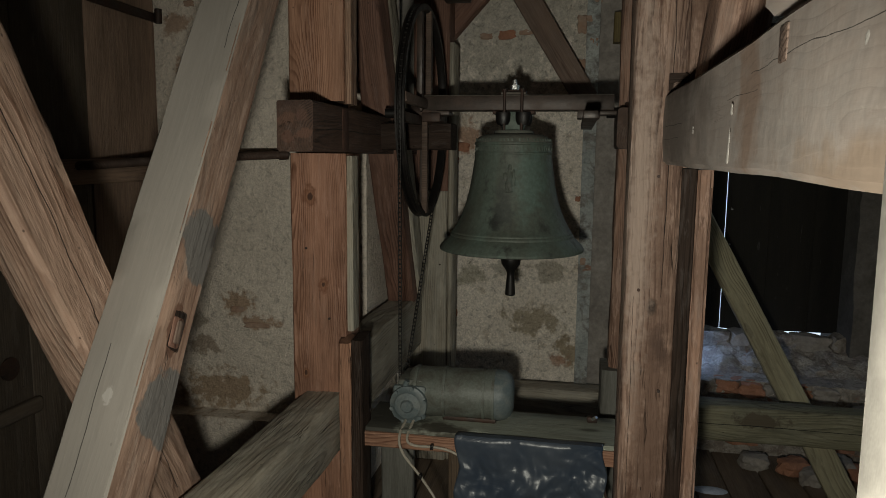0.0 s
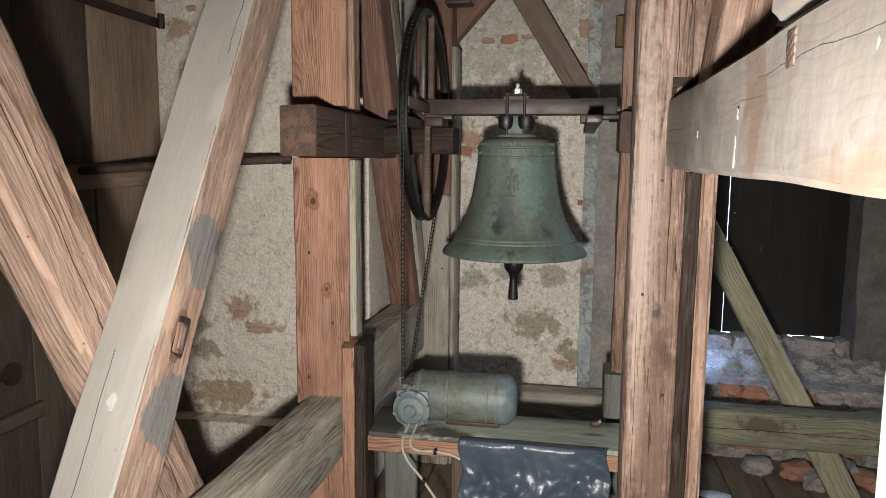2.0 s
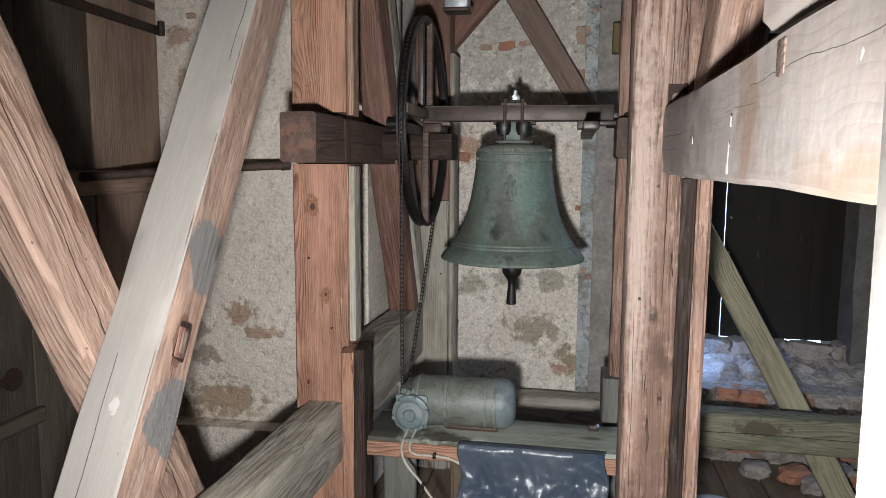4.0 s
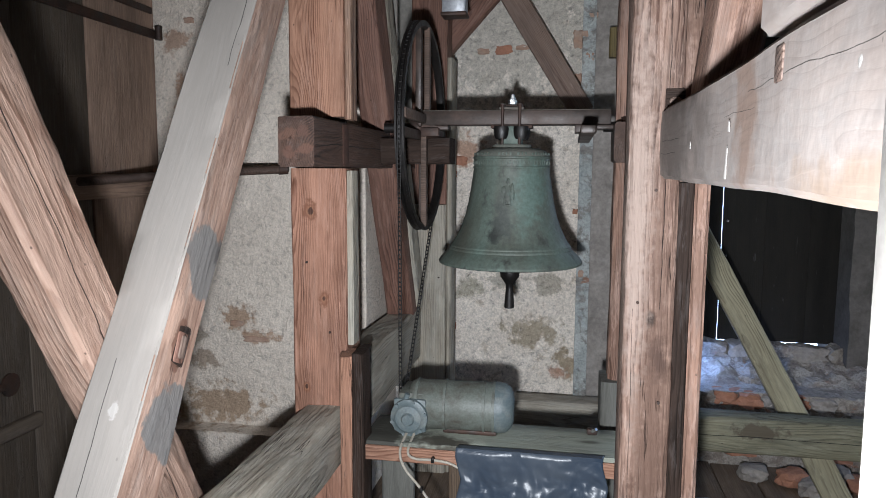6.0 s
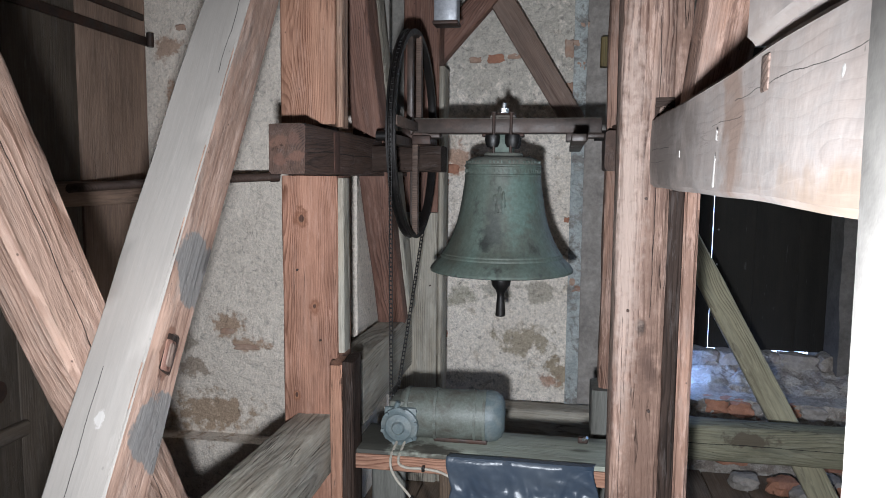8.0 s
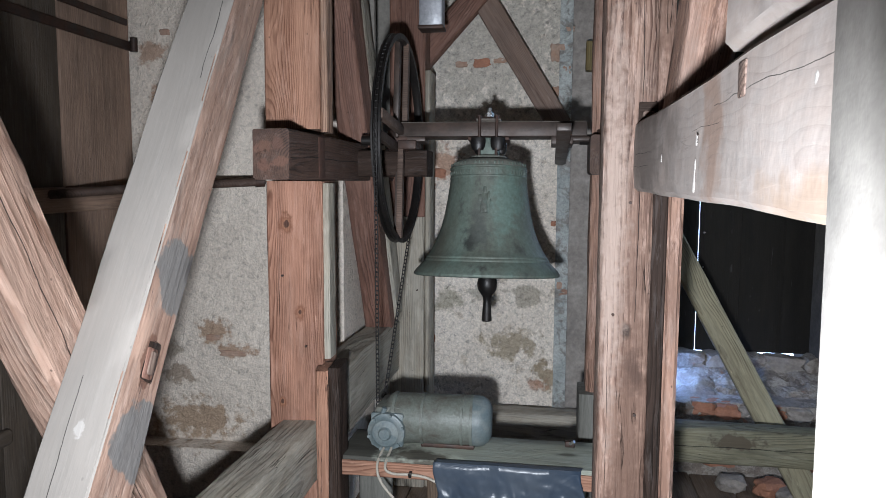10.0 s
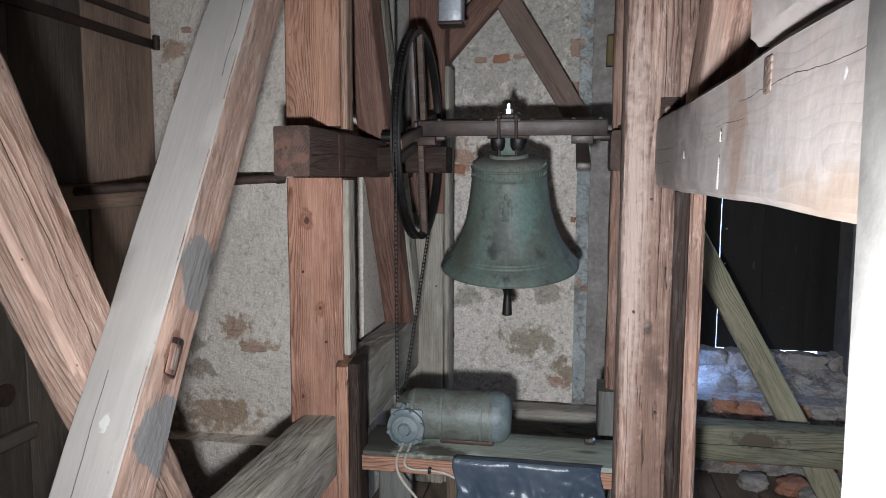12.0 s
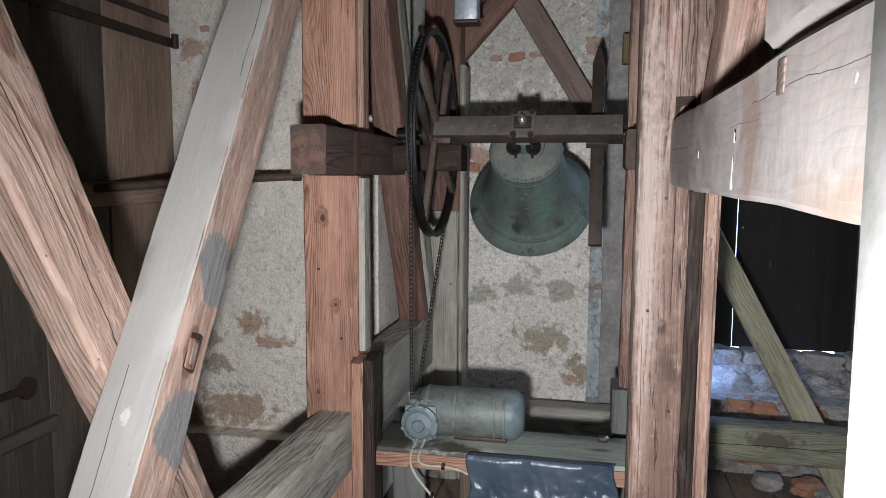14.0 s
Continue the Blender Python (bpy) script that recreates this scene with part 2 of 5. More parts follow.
DARK_WOOD = wood("near_black_wood", (0.040, 0.026, 0.020), (0.012, 0.008, 0.006), weather=0.1, rings=14.0, grey=(0.050, 0.036, 0.029), relief=1.0)
DARK_WOOD.node_tree.nodes["Principled BSDF"].inputs["Specular IOR Level"].default_value = 0.15
SPOKE_WOOD = wood("dark_spoke_wood", (0.115, 0.075, 0.055), (0.045, 0.028, 0.02), weather=0.1, rings=12.0, grey=(0.12, 0.095, 0.08))
DARK_OAK = wood("dark_oak", (0.082, 0.048, 0.034), (0.026, 0.015, 0.010), weather=0.02, rings=14.0, grey=(0.11, 0.085, 0.08))
PARTITION_DARK = wood("dark_partition_plank", (0.110, 0.085, 0.062), (0.040, 0.029, 0.021), weather=0.28, rings=8.0, contrast=0.5, grey=(0.12, 0.10, 0.082), cracks=0.3, knots=0.5)
PARTITION_PALE = wood("pale_partition_plank", (0.31, 0.21, 0.152), (0.105, 0.066, 0.046), weather=0.22, rings=9.0, contrast=0.6, grey=(0.20, 0.15, 0.12), cracks=0.3, knots=0.6)
PLANK_DARK = wood("dark_plank", (0.170, 0.120, 0.080), (0.053, 0.035, 0.023), weather=0.28, rings=10.0, contrast=0.7, grey=(0.17, 0.135, 0.112), cracks=0.5)
SHUTTER_BLACK = wood("near_black_board", (0.0125, 0.0105, 0.0072), (0.006, 0.005, 0.004), weather=0.1, rings=9.0, contrast=0.4, rough=0.95, grey=(0.013, 0.012, 0.010), cracks=0.3, worn=0.0)
GREY_WOOD = wood("weathered_grey_wood", (0.36, 0.318, 0.250), (0.155, 0.125, 0.092), weather=0.55, rings=8.0, contrast=1.2, grey=(0.37, 0.345, 0.29), relief=1.2, fibrous=0.7, worn=0.45)
BEAM_GREY = wood("old_beam_wood", (0.335, 0.282, 0.250), (0.205, 0.160, 0.135), weather=0.45, rings=6.0, contrast=0.30, grey=(0.315, 0.283, 0.262), relief=0.13, along=2.4, blotch=0.55, cracks=0.3, knots=0.3, spot_freq=16.0, fibrous=0.30, holes=0.6, spot_soft=0.2, worn=0.25,
                 fissures=(("Z", 0.045, 0.03, 0.95, 1.6, 0.0005), ("Z", 0.0, 0.04, 0.05, 0.35, 0.0006), ("Z", -0.03, 0.03, 0.02, 0.30, 0.0005), ("Z", 0.02, 0.03, 0.80, 1.00, 0.0004)),
                 spots=(((1.42, 0.10, -0.088), (2.0, 0.0, 15.0), (0.335, 0.250, 0.188)), ((0.25, 0.0, -0.01), (2.2, 0.0, 4.0), (0.215, 0.180, 0.158)), ((0.95, 0.0, 0.01), (9.0, 0.0, 4.0), (0.28, 0.195, 0.150)), ((0.60, 0.0, 0.03), (6.0, 0.0, 9.0), (0.24, 0.20, 0.175))))
OCHRE = wood("ochre_wood", (0.19, 0.145, 0.055), (0.08, 0.06, 0.025), weather=0.1, rings=10.0)
STRUT_WOOD = wood("yellow_green_wood", (0.34, 0.31, 0.20), (0.12, 0.10, 0.064), weather=0.25, rings=14.0, grey=(0.31, 0.30, 0.215))
GREEN_WOOD = wood("greenish_wood", (0.25, 0.235, 0.155), (0.075, 0.068, 0.042), weather=0.35, rings=14.0, grey=(0.20, 0.20, 0.15))
DUSTY_WOOD = wood("dust_covered_board", (0.31, 0.325, 0.26), (0.14, 0.136, 0.10), weather=0.6, rings=9.0, contrast=0.4, grey=(0.33, 0.35, 0.295), relief=0.3, spots=(((0.05, 0.02, 0.0), (2.5, 0.8, 0.0), (0.020, 0.016, 0.012)), ((0.30, -0.1, 0.0), (5.0, 7.0, 0.0), (0.06, 0.05, 0.036))))


def simple(name, base, second, scale=9.0, rough=0.6, metal=0.0, lo=0.35, hi=0.7, relief=0.25, grain=60.0, stretch=(1, 1, 1)):
    """Two colours in patches with a fine grain and relief."""
    m, t, b = material(name, rough, metal)
    v = coords(t, stretch, 3.0)
    patch = ramp(t, noise_tex(t, v, scale, 6.0, 0.65, 0.4), (lo, 0.0), (hi, 1.0))
    col = mix(t, patch, base, second)
    g = noise_tex(t, v, grain, 4.0, 0.7)
    col = mix(t, 1.0, col, ramp(t, g, (0.3, 0.78), (0.75, 1.2)), "MULTIPLY")
    t.links.new(col, b.inputs["Base Color"])
    t.links.new(ramp(t, patch, (0.0, max(0.05, rough - 0.12)), (1.0, min(1.0, rough + 0.12))), b.inputs["Roughness"])
    bump(t, b, g, relief, 0.004)
    return m


WHITE_POST = simple("white_limed_post", (0.34, 0.315, 0.285), (0.29, 0.268, 0.24), 3.0, 0.8, 0.0, 0.35, 0.75, 0.2, 30.0)
IRON = simple("rusty_iron", (0.034, 0.026, 0.023), (0.075, 0.038, 0.025), 14.0, 0.62, 0.35)
IRON_BLACK = simple("black_iron", (0.010, 0.0095, 0.0095), (0.020, 0.016, 0.014), 12.0, 0.5, 0.4)
STEEL_BROWN = simple("brown_painted_steel", (0.040, 0.031, 0.026), (0.070, 0.046, 0.036), 10.0, 0.5, 0.2)
STEEL_DUSTY = simple("dusty_painted_steel", (0.115, 0.102, 0.086), (0.075, 0.058, 0.047), 9.0, 0.75, 0.1)
ZINC = simple("zinc_bolt", (0.75, 0.75, 0.74), (0.5, 0.5, 0.5), 30.0, 0.25, 0.9)
MOTOR_PAINT = simple("dusty_grey_green_paint", (0.128, 0.142, 0.124), (0.062, 0.052, 0.039), 10.0, 0.6, 0.0, 0.44, 0.70, 0.4, 130.0)
MOTOR_BLUE = simple("blue_grey_paint", (0.105, 0.132, 0.138), (0.175, 0.190, 0.182), 20.0, 0.55, 0.0, 0.45, 0.72, 0.3, 130.0)
LIMEWASH = wood("limewashed_wood", (0.280, 0.255, 0.229), (0.244, 0.221, 0.197), weather=0.30, blotch=0.22, rings=9.0, contrast=0.18, rough=0.9, grey=(0.275, 0.254, 0.230), relief=0.12, cracks=0.15, knots=0.08, holes=0.35, worn=0.12,
                fissures=(("Y", -0.02, 0.03, 0.1, 0.95, 0.0008), ("Y", 0.045, 0.03, 1.75, 2.4, 0.0010)), spots=(((0.836, 0.012, 0.0), (26.0, 48.0, 0.0), (0.46, 0.43, 0.40)),), spot_freq=60.0)
LIMEWASH.node_tree.nodes["Principled BSDF"].inputs["Specular IOR Level"].default_value = 0.2
LIME_DRIP = simple("white_lime", (0.47, 0.44, 0.41), (0.38, 0.35, 0.32), 60.0, 0.9)
CABLE_WHITE = simple("cream_cable", (0.40, 0.36, 0.30), (0.30, 0.27, 0.22), 20.0, 0.5)
STONE = simple("rubble_stone", (0.33, 0.30, 0.27), (0.19, 0.17, 0.155), 8.0, 0.9, 0.0, 0.35, 0.7, 0.7, 40.0)
DARK_STONE = simple("dark_rubble", (0.12, 0.108, 0.096), (0.075, 0.068, 0.06), 6.0, 0.95, 0.0, 0.35, 0.7, 0.7, 40.0)
BRICK = simple("soft_red_brick", (0.40, 0.19, 0.115), (0.30, 0.15, 0.10), 12.0, 0.9, 0.0, 0.35, 0.7, 0.7, 50.0)
BRICK_FADED = simple("limed_brick", (0.36, 0.22, 0.15), (0.40, 0.31, 0.25), 14.0, 0.9, 0.0, 0.35, 0.7, 0.7, 50.0)
GREY_BOARD = simple("grey_smooth_board", (0.235, 0.22, 0.195), (0.18, 0.168, 0.15), 4.0, 0.85, 0.0, 0.35, 0.7, 0.2, 40.0)
UNDER_BOARD = simple("dark_grey_board", (0.15, 0.148, 0.132), (0.10, 0.098, 0.085), 6.0, 0.85, 0.0, 0.35, 0.7, 0.3, 50.0, (0.4, 4, 4))
RUST = simple("red_brown_stain", (0.085, 0.038, 0.025), (0.05, 0.027, 0.02), 30.0, 0.9)
GALV = simple("grey_metal_case", (0.30, 0.31, 0.33), (0.20, 0.20, 0.22), 8.0, 0.5, 0.3)


def plaster(name, base, dirt, bare, lime=0.62, brick_at=0.70, spots=(), mottle=1.0):
    """Old lime plaster: pale coat, grey dirt, sandy bare mortar and brick showing through."""
    m, t, b = material(name, 0.92)
    v = plain_coords(t)
    big = noise_tex(t, v, 2.4, 6.0, 0.62, 0.5)
    mid = noise_tex(t, v, 9.0, 7.0, 0.70, 0.5)
    lump = noise_tex(t, v, 30.0, 4.0, 0.65, 0.6)
    grit = noise_tex(t, v, 75.0, 5.0, 0.75)
    col = mix(t, ramp(t, big, (0.34, 0.0), (0.66, 1.0)), base, dirt)
    col = mix(t, ramp(t, mid, (lime - 0.06, 0.0), (lime + 0.02, 0.8)), col, bare)
    v2 = plain_coords(t, (1.0, 1.0, 2.4))
    col = mix(t, ramp(t, noise_tex(t, v2, 3.7, 6.0, 0.65, 0.2), (brick_at - 0.02, 0.0), (brick_at + 0.02, 0.9)), col, (0.33, 0.18, 0.12))
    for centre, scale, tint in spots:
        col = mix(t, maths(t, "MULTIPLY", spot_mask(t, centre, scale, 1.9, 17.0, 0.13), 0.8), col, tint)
    col = mix(t, 1.0, col, ramp(t, lump, (0.31, 1.0 - 0.36 * mottle), (0.43, 0.99), (0.70, 1.0 + 0.14 * mottle)), "MULTIPLY")
    col = mix(t, 1.0, col, ramp(t, grit, (0.30, 1.0 - 0.26 * mottle), (0.70, 1.0 + 0.22 * mottle)), "MULTIPLY")
    t.links.new(col, b.inputs["Base Color"])
    h = maths(t, "ADD", maths(t, "MULTIPLY", mid, 0.7), maths(t, "ADD", lump, maths(t, "MULTIPLY", grit, 0.5)))
    bump(t, b, h, 0.45 + 0.5 * min(1.0, mottle), 0.02)
    return m


# the first patch paints the lamp's falloff up the wall, the rest are stains
BACK_STAINS_AND_FALLOFF = (((-0.35, 0, 2.42), (0.75, 0, 1.2), (0.50, 0.465, 0.405)), ((-0.20, 0, 0.635), (3.3, 0, 6.0), (0.35, 0.29, 0.20)), ((0.013, 0, 0.46), (7.0, 0, 6.0), (0.29, 0.22, 0.13)), ((-0.58, 0, 0.90), (6.0, 0, 8.0), (0.38, 0.35, 0.27)),
               ((-0.37, 0, 0.95), (6.0, 0, 9.0), (0.39, 0.36, 0.30)), ((-0.12, 0, 0.93), (5.0, 0, 8.0), (0.40, 0.36, 0.29)), ((-0.62, 0, 1.72), (5.0, 0, 6.0), (0.44, 0.26, 0.17)), ((-0.05, 0, 0.40), (9.0, 0, 14.0), (0.44, 0.26, 0.18)))
WEST_STAINS = (((-1.80, 0, 0.36), (2.4, 0, 5.0), (0.33, 0.22, 0.13)), ((-1.70, 0, 0.83), (6.0, 0, 8.0), (0.36, 0.23, 0.14)), ((-1.58, 0, 0.735), (5.0, 0, 16.0), (0.39, 0.25, 0.16)), ((-1.89, 0, 0.60), (6.0, 0, 10.0), (0.30, 0.23, 0.17)),
               ((-2.0, 0, 2.25), (8.0, 0, 8.0), (0.39, 0.25, 0.17)), ((-1.96, 0, 2.0), (9.0, 0, 7.0), (0.42, 0.26, 0.17)), ((-1.95, 0, 0.72), (9.0, 0, 9.0), (0.31, 0.26, 0.20)))
PLASTER = plaster("lime_plaster", (0.88, 0.81, 0.725), (0.74, 0.665, 0.58), (0.54, 0.46, 0.37), spots=BACK_STAINS_AND_FALLOFF, mottle=1.2)
PLASTER_LEFT = plaster("smooth_old_plaster", (0.76, 0.68, 0.59), (0.66, 0.585, 0.505), (0.50, 0.39, 0.29), 0.70, 0.74, WEST_STAINS, 0.8)
MORTAR = plaster("lime_mortar", (0.46, 0.42, 0.37), (0.30, 0.265, 0.23), (0.22, 0.18, 0.15), 0.55, 0.64)
# its cool tint paints in the daylight that falls on the window reveal
PLASTER_DAYLIT = plaster("daylit_lime_plaster", (0.58, 0.60, 0.58), (0.27, 0.30, 0.30), (0.22, 0.20, 0.18), 0.55, 0.66)


def bronze():
    m, t, b = material("green_bronze", 0.58, 0.12)
    v = plain_coords(t)
    streak = noise_tex(t, plain_coords(t, (9, 9, 1.3)), 1.0, 5.0, 0.65)
    blotch = noise_tex(t, v, 5.0, 6.0, 0.65, 0.4)
    fine = noise_tex(t, v, 70.0, 4.0, 0.7)
    col = mix(t, ramp(t, streak, (0.32, 0.0), (0.68, 1.0)), (0.090, 0.097, 0.078), (0.118, 0.158, 0.134))
    col = mix(t, ramp(t, blotch, (0.58, 0.0), (0.75, 1.0)), col, (0.135, 0.205, 0.175))
    col = mix(t, ramp(t, noise_tex(t, plain_coords(t, (5, 5, 3)), 2.0, 5.0, 0.6), (0.57, 0.0), (0.68, 1.0)), col, (0.045, 0.047, 0.042))
    # last patch paints the teal highlight on the right flank, the rest are stains
    for centre, scale, tint in (((-0.030, -0.22, -0.445), (13, 0, 9), (0.045, 0.052, 0.048)), ((-0.045, -0.23, -0.475), (18, 0, 16), (0.018, 0.020, 0.019)), ((-0.015, -0.2, -0.40), (16, 0, 5), (0.07, 0.078, 0.069)), ((0.09, -0.2, -0.30), (9, 0, 4), (0.125, 0.185, 0.158))):
        col = mix(t, maths(t, "MULTIPLY", spot_mask(t, centre, scale, 1.6, 26.0, 0.2), 0.75), col, tint)
    col = mix(t, 1.0, col, ramp(t, fine, (0.3, 0.74), (0.75, 1.2)), "MULTIPLY")
    t.links.new(col, b.inputs["Base Color"])
    t.links.new(ramp(t, blotch, (0.3, 0.52), (0.7, 0.72)), b.inputs["Roughness"])
    bump(t, b, fine, 0.12, 0.003)
    return m


BRONZE = bronze()
BRONZE_DUST = simple("dusty_bronze", (0.165, 0.160, 0.135), (0.105, 0.118, 0.100), 9.0, 0.85, 0.0, 0.35, 0.7, 0.3, 70.0)


def verdigris():
    """The inside of the bell: dark bronze, pale flakes and runs of verdigris."""
    m, t, b = material("verdigris_inside", 0.42, 0.45)
    v = plain_coords(t)
    fl = ramp(t, noise_tex(t, plain_coords(t, (1, 1, 0.55)), 30.0, 4.0, 0.62), (0.635, 0.0), (0.67, 1.0))
    col = mix(t, ramp(t, noise_tex(t, v, 6.0, 5.0), (0.35, 0.0), (0.7, 1.0)), (0.014, 0.021, 0.019), (0.026, 0.055, 0.048))
    col = mix(t, fl, col, (0.24, 0.36, 0.33))
    t.links.new(col, b.inputs["Base Color"])
    bump(t, b, noise_tex(t, v, 40.0), 0.2, 0.003)
    return m


VERDIGRIS = verdigris()


def foil():
    m, t, b = material("dark_plastic_film", 0.33)
    b.inputs["Specular IOR Level"].default_value = 0.35
    v = plain_coords(t)
    col = mix(t, ramp(t, noise_tex(t, v, 6.0, 5.0), (0.35, 0.0), (0.7, 1.0)), (0.032, 0.046, 0.070), (0.060, 0.072, 0.090))
    t.links.new(col, b.inputs["Base Color"])
    bump(t, b, noise_tex(t, v, 5.5, 3.0, 0.5, 1.8), 0.35, 0.02)
    return m


FOIL = foil()
CLEAR_FILM = simple("pale_film", (0.62, 0.68, 0.78), (0.45, 0.50, 0.60), 25.0, 0.25)


# ---- builders ----
def link(name, bm, mat, parent=None, label="", m=None, smooth=True, extra=()):
    """One bmesh as one mesh object, under a thing or a part when there is one."""
    me = bpy.data.meshes.new(name)
    bmesh.ops.recalc_face_normals(bm, faces=bm.faces[:])
    bm.to_mesh(me)
    bm.free()
    for mm in (mat, *extra):
        me.materials.append(mm)
    if smooth:
        me.shade_smooth()
        me.set_sharp_from_angle(angle=radians(38))
    ob = new(name, me)
    ob.parent = parent
    if m is not None:
        ob.matrix_basis = m
    return tagged(ob, label) if label else ob


part = link


def thing(name, label, category, group="", at=(0, 0, 0), kind=""):
    e = new(name)
    e.empty_display_size = 0.05
    e.location = at
    return tagged(e, label, category, group, kind)


def axes(a, b, side):
    """A pose with local x from a towards b and local y near to side."""
    a, b = Vector(a), Vector(b)
    x = (b - a).normalized()
    y = Vector(side)
    y = (y - x * y.dot(x)).normalized()
    z = x.cross(y)
    m = Matrix((x, y, z)).transposed().to_4x4()
    m.translation = a
    return m, (b - a).length


def beam_bm(length, w, h, seed=0.0, wane=0.006, bevel=0.012, step=0.05, chop=0.0):
    """A hewn timber along local x, from 0 to its length: rounded, uneven edges; chop leaves its ends ragged."""
    bm = bmesh.new()
    n = max(4, int(length / step))
    hw, hh = w / 2, h / 2
    ring = []
    for (sx, sy) in ((1, -1), (1, 1), (-1, 1), (-1, -1)):
        ax, ay = sx * hw, sy * hh
        cx, cy = ax - sx * bevel, ay - sy * bevel
        a0 = {(1, -1): -90, (1, 1): 0, (-1, 1): 90, (-1, -1): 180}[(sx, sy)]
        for j in range(3):
            a = radians(a0 + 45 * j)
            ring.append((cx + bevel * math.cos(a), cy + bevel * math.sin(a), j == 1))
        # points on the flat between two corners
        nx = {(1, -1): (hw, 1), (1, 1): (1, hh), (-1, 1): (-hw, -1), (-1, -1): (-1, -hh)}[(sx, sy)]
        for f in (0.33, 0.67):
            if nx[0] == hw:
                ring.append((hw, -hh + 2 * hh * f, False))
            elif nx[1] == hh:
                ring.append((hw - 2 * hw * f, hh, False))
            elif nx[0] == -hw:
                ring.append((-hw, hh - 2 * hh * f, False))
            else:
                ring.append((-hw + 2 * hw * f, -hh, False))
    rows = []
    for i in range(n + 1):
        x = length * i / n
        row = []
        for (y, z, corner) in ring:
            p = Vector((x * 3.1 + seed * 13.7, y * 9 + seed, z * 9 - seed))
            d = noise.noise(p) * wane
            if corner:
                d -= abs(noise.noise(Vector((x * 6 + seed * 5, y * 40, z * 40)))) * wane * 2.0
            s = 1 + d / max(0.02, math.hypot(y, z))
            dx = 0.0
            if chop and i in (0, n):
                dx = noise.noise(Vector((y * 22, z * 22, seed + i))) * chop
            row.append(bm.verts.new((x + dx, y * s, z * s)))
        rows.append(row)
    m = len(ring)
    for i in range(n):
        for j in range(m):
            bm.faces.new((rows[i][j], rows[i + 1][j], rows[i + 1][(j + 1) % m], rows[i][(j + 1) % m]))
    bm.faces.new(rows[0][::-1])
    bm.faces.new(rows[-1])
    return bm


SEED = [0.0]


def beam(name, a, b, w, h, mat, parent=None, label="", side=(0, 1, 0), shift=(0, 0, 0), **kw):
    """A timber whose axis runs from a to b; w lies along side."""
    SEED[0] += 1.37
    m, length = axes(a, b, side)
    m.translation = m.translation + Vector(shift)
    return link(name, beam_bm(length, w, h, SEED[0], **kw), mat, parent, label, m)


def box_beam(name, lo, hi, mat, parent=None, label="", along="x", **kw):
    """A timber that fills the box lo to hi, with its grain along one axis."""
    c = [(p + q) / 2 for p, q in zip(lo, hi)]
    s = [q - p for p, q in zip(lo, hi)]
    i = "xyz".index(along)
    a, b = c[:], c[:]
    a[i], b[i] = lo[i], hi[i]
    if along == "x":
        return beam(name, a, b, s[1], s[2], mat, parent, label, side=(0, 1, 0), **kw)
    if along == "y":
        return beam(name, a, b, s[0], s[2], mat, parent, label, side=(-1, 0, 0), **kw)
    return beam(name, a, b, s[0], s[1], mat, parent, label, side=(1, 0, 0), **kw)


def block_bm(lo, hi, bevel=0.004):
    bm = bmesh.new()
    bmesh.ops.create_cube(bm, size=1)
    s = [q - p for p, q in zip(lo, hi)]
    c = [(p + q) / 2 for p, q in zip(lo, hi)]
    for v in bm.verts:
        v.co = Vector([c[i] + v.co[i] * s[i] for i in range(3)])
    if bevel:
        bmesh.ops.bevel(bm, geom=bm.edges[:], offset=bevel, segments=2, affect="EDGES", profile=0.5)
    return bm


def lathe_bm(profile, seg=48, turn=None, closed=False):
    """A profile of (radius, height) spun about z."""
    bm = bmesh.new()
    rows = []
    for r, z in profile:
        if r < 1e-6:
            rows.append([bm.verts.new((0, 0, z))] * seg)
        else:
            rows.append([bm.verts.new((r * math.cos(2 * math.pi * j / seg), r * math.sin(2 * math.pi * j / seg), z)) for j in range(seg)])
    pairs = list(zip(rows, rows[1:])) + ([(rows[-1], rows[0])] if closed else [])
    for p, q in pairs:
        for j in range(seg):
            k = (j + 1) % seg
            vs = []
            for v in (p[j], p[k], q[k], q[j]):
                if v not in vs:
                    vs.append(v)
            if len(vs) > 2:
                bm.faces.new(vs)
    if turn is not None:
        bmesh.ops.transform(bm, matrix=turn, verts=bm.verts[:])
    return bm


def tube_bm(points, r, seg=8):
    """A round bar or cable through points."""
    bm = bmesh.new()
    pts = [Vector(p) for p in points]
    rows = []
    ref = Vector((0.31, 0.52, 0.79))
    for i, p in enumerate(pts):
        d = (pts[min(i + 1, len(pts) - 1)] - pts[max(i - 1, 0)]).normalized()
        u = d.cross(ref).normalized()
        w = d.cross(u)
        rows.append([bm.verts.new(p + (u * math.cos(2 * math.pi * j / seg) + w * math.sin(2 * math.pi * j / seg)) * r) for j in range(seg)])
    for p, q in zip(rows, rows[1:]):
        for j in range(seg):
            bm.faces.new((p[j], p[(j + 1) % seg], q[(j + 1) % seg], q[j]))
    bm.faces.new(rows[0][::-1])
    bm.faces.new(rows[-1])
    return bm


def smooth_path(points, n=24):
    """A rounded path through a few points."""
    pts = [Vector(p) for p in points]
    pts = [pts[0] * 2 - pts[1]] + pts + [pts[-1] * 2 - pts[-2]]
    res = []
    for i in range(1, len(pts) - 2):
        for k in range(n):
            u = k / n
            a, b, c, d = pts[i - 1:i + 3]
            res.append(0.5 * ((2 * b) + (c - a) * u + (2 * a - 5 * b + 4 * c - d) * u * u + (3 * b - a - 3 * c + d) * u ** 3))
    return res + [pts[-2]]


X_AXIS = Matrix.Rotation(radians(90), 4, "Y")
Y_AXIS = Matrix.Rotation(radians(-90), 4, "X")


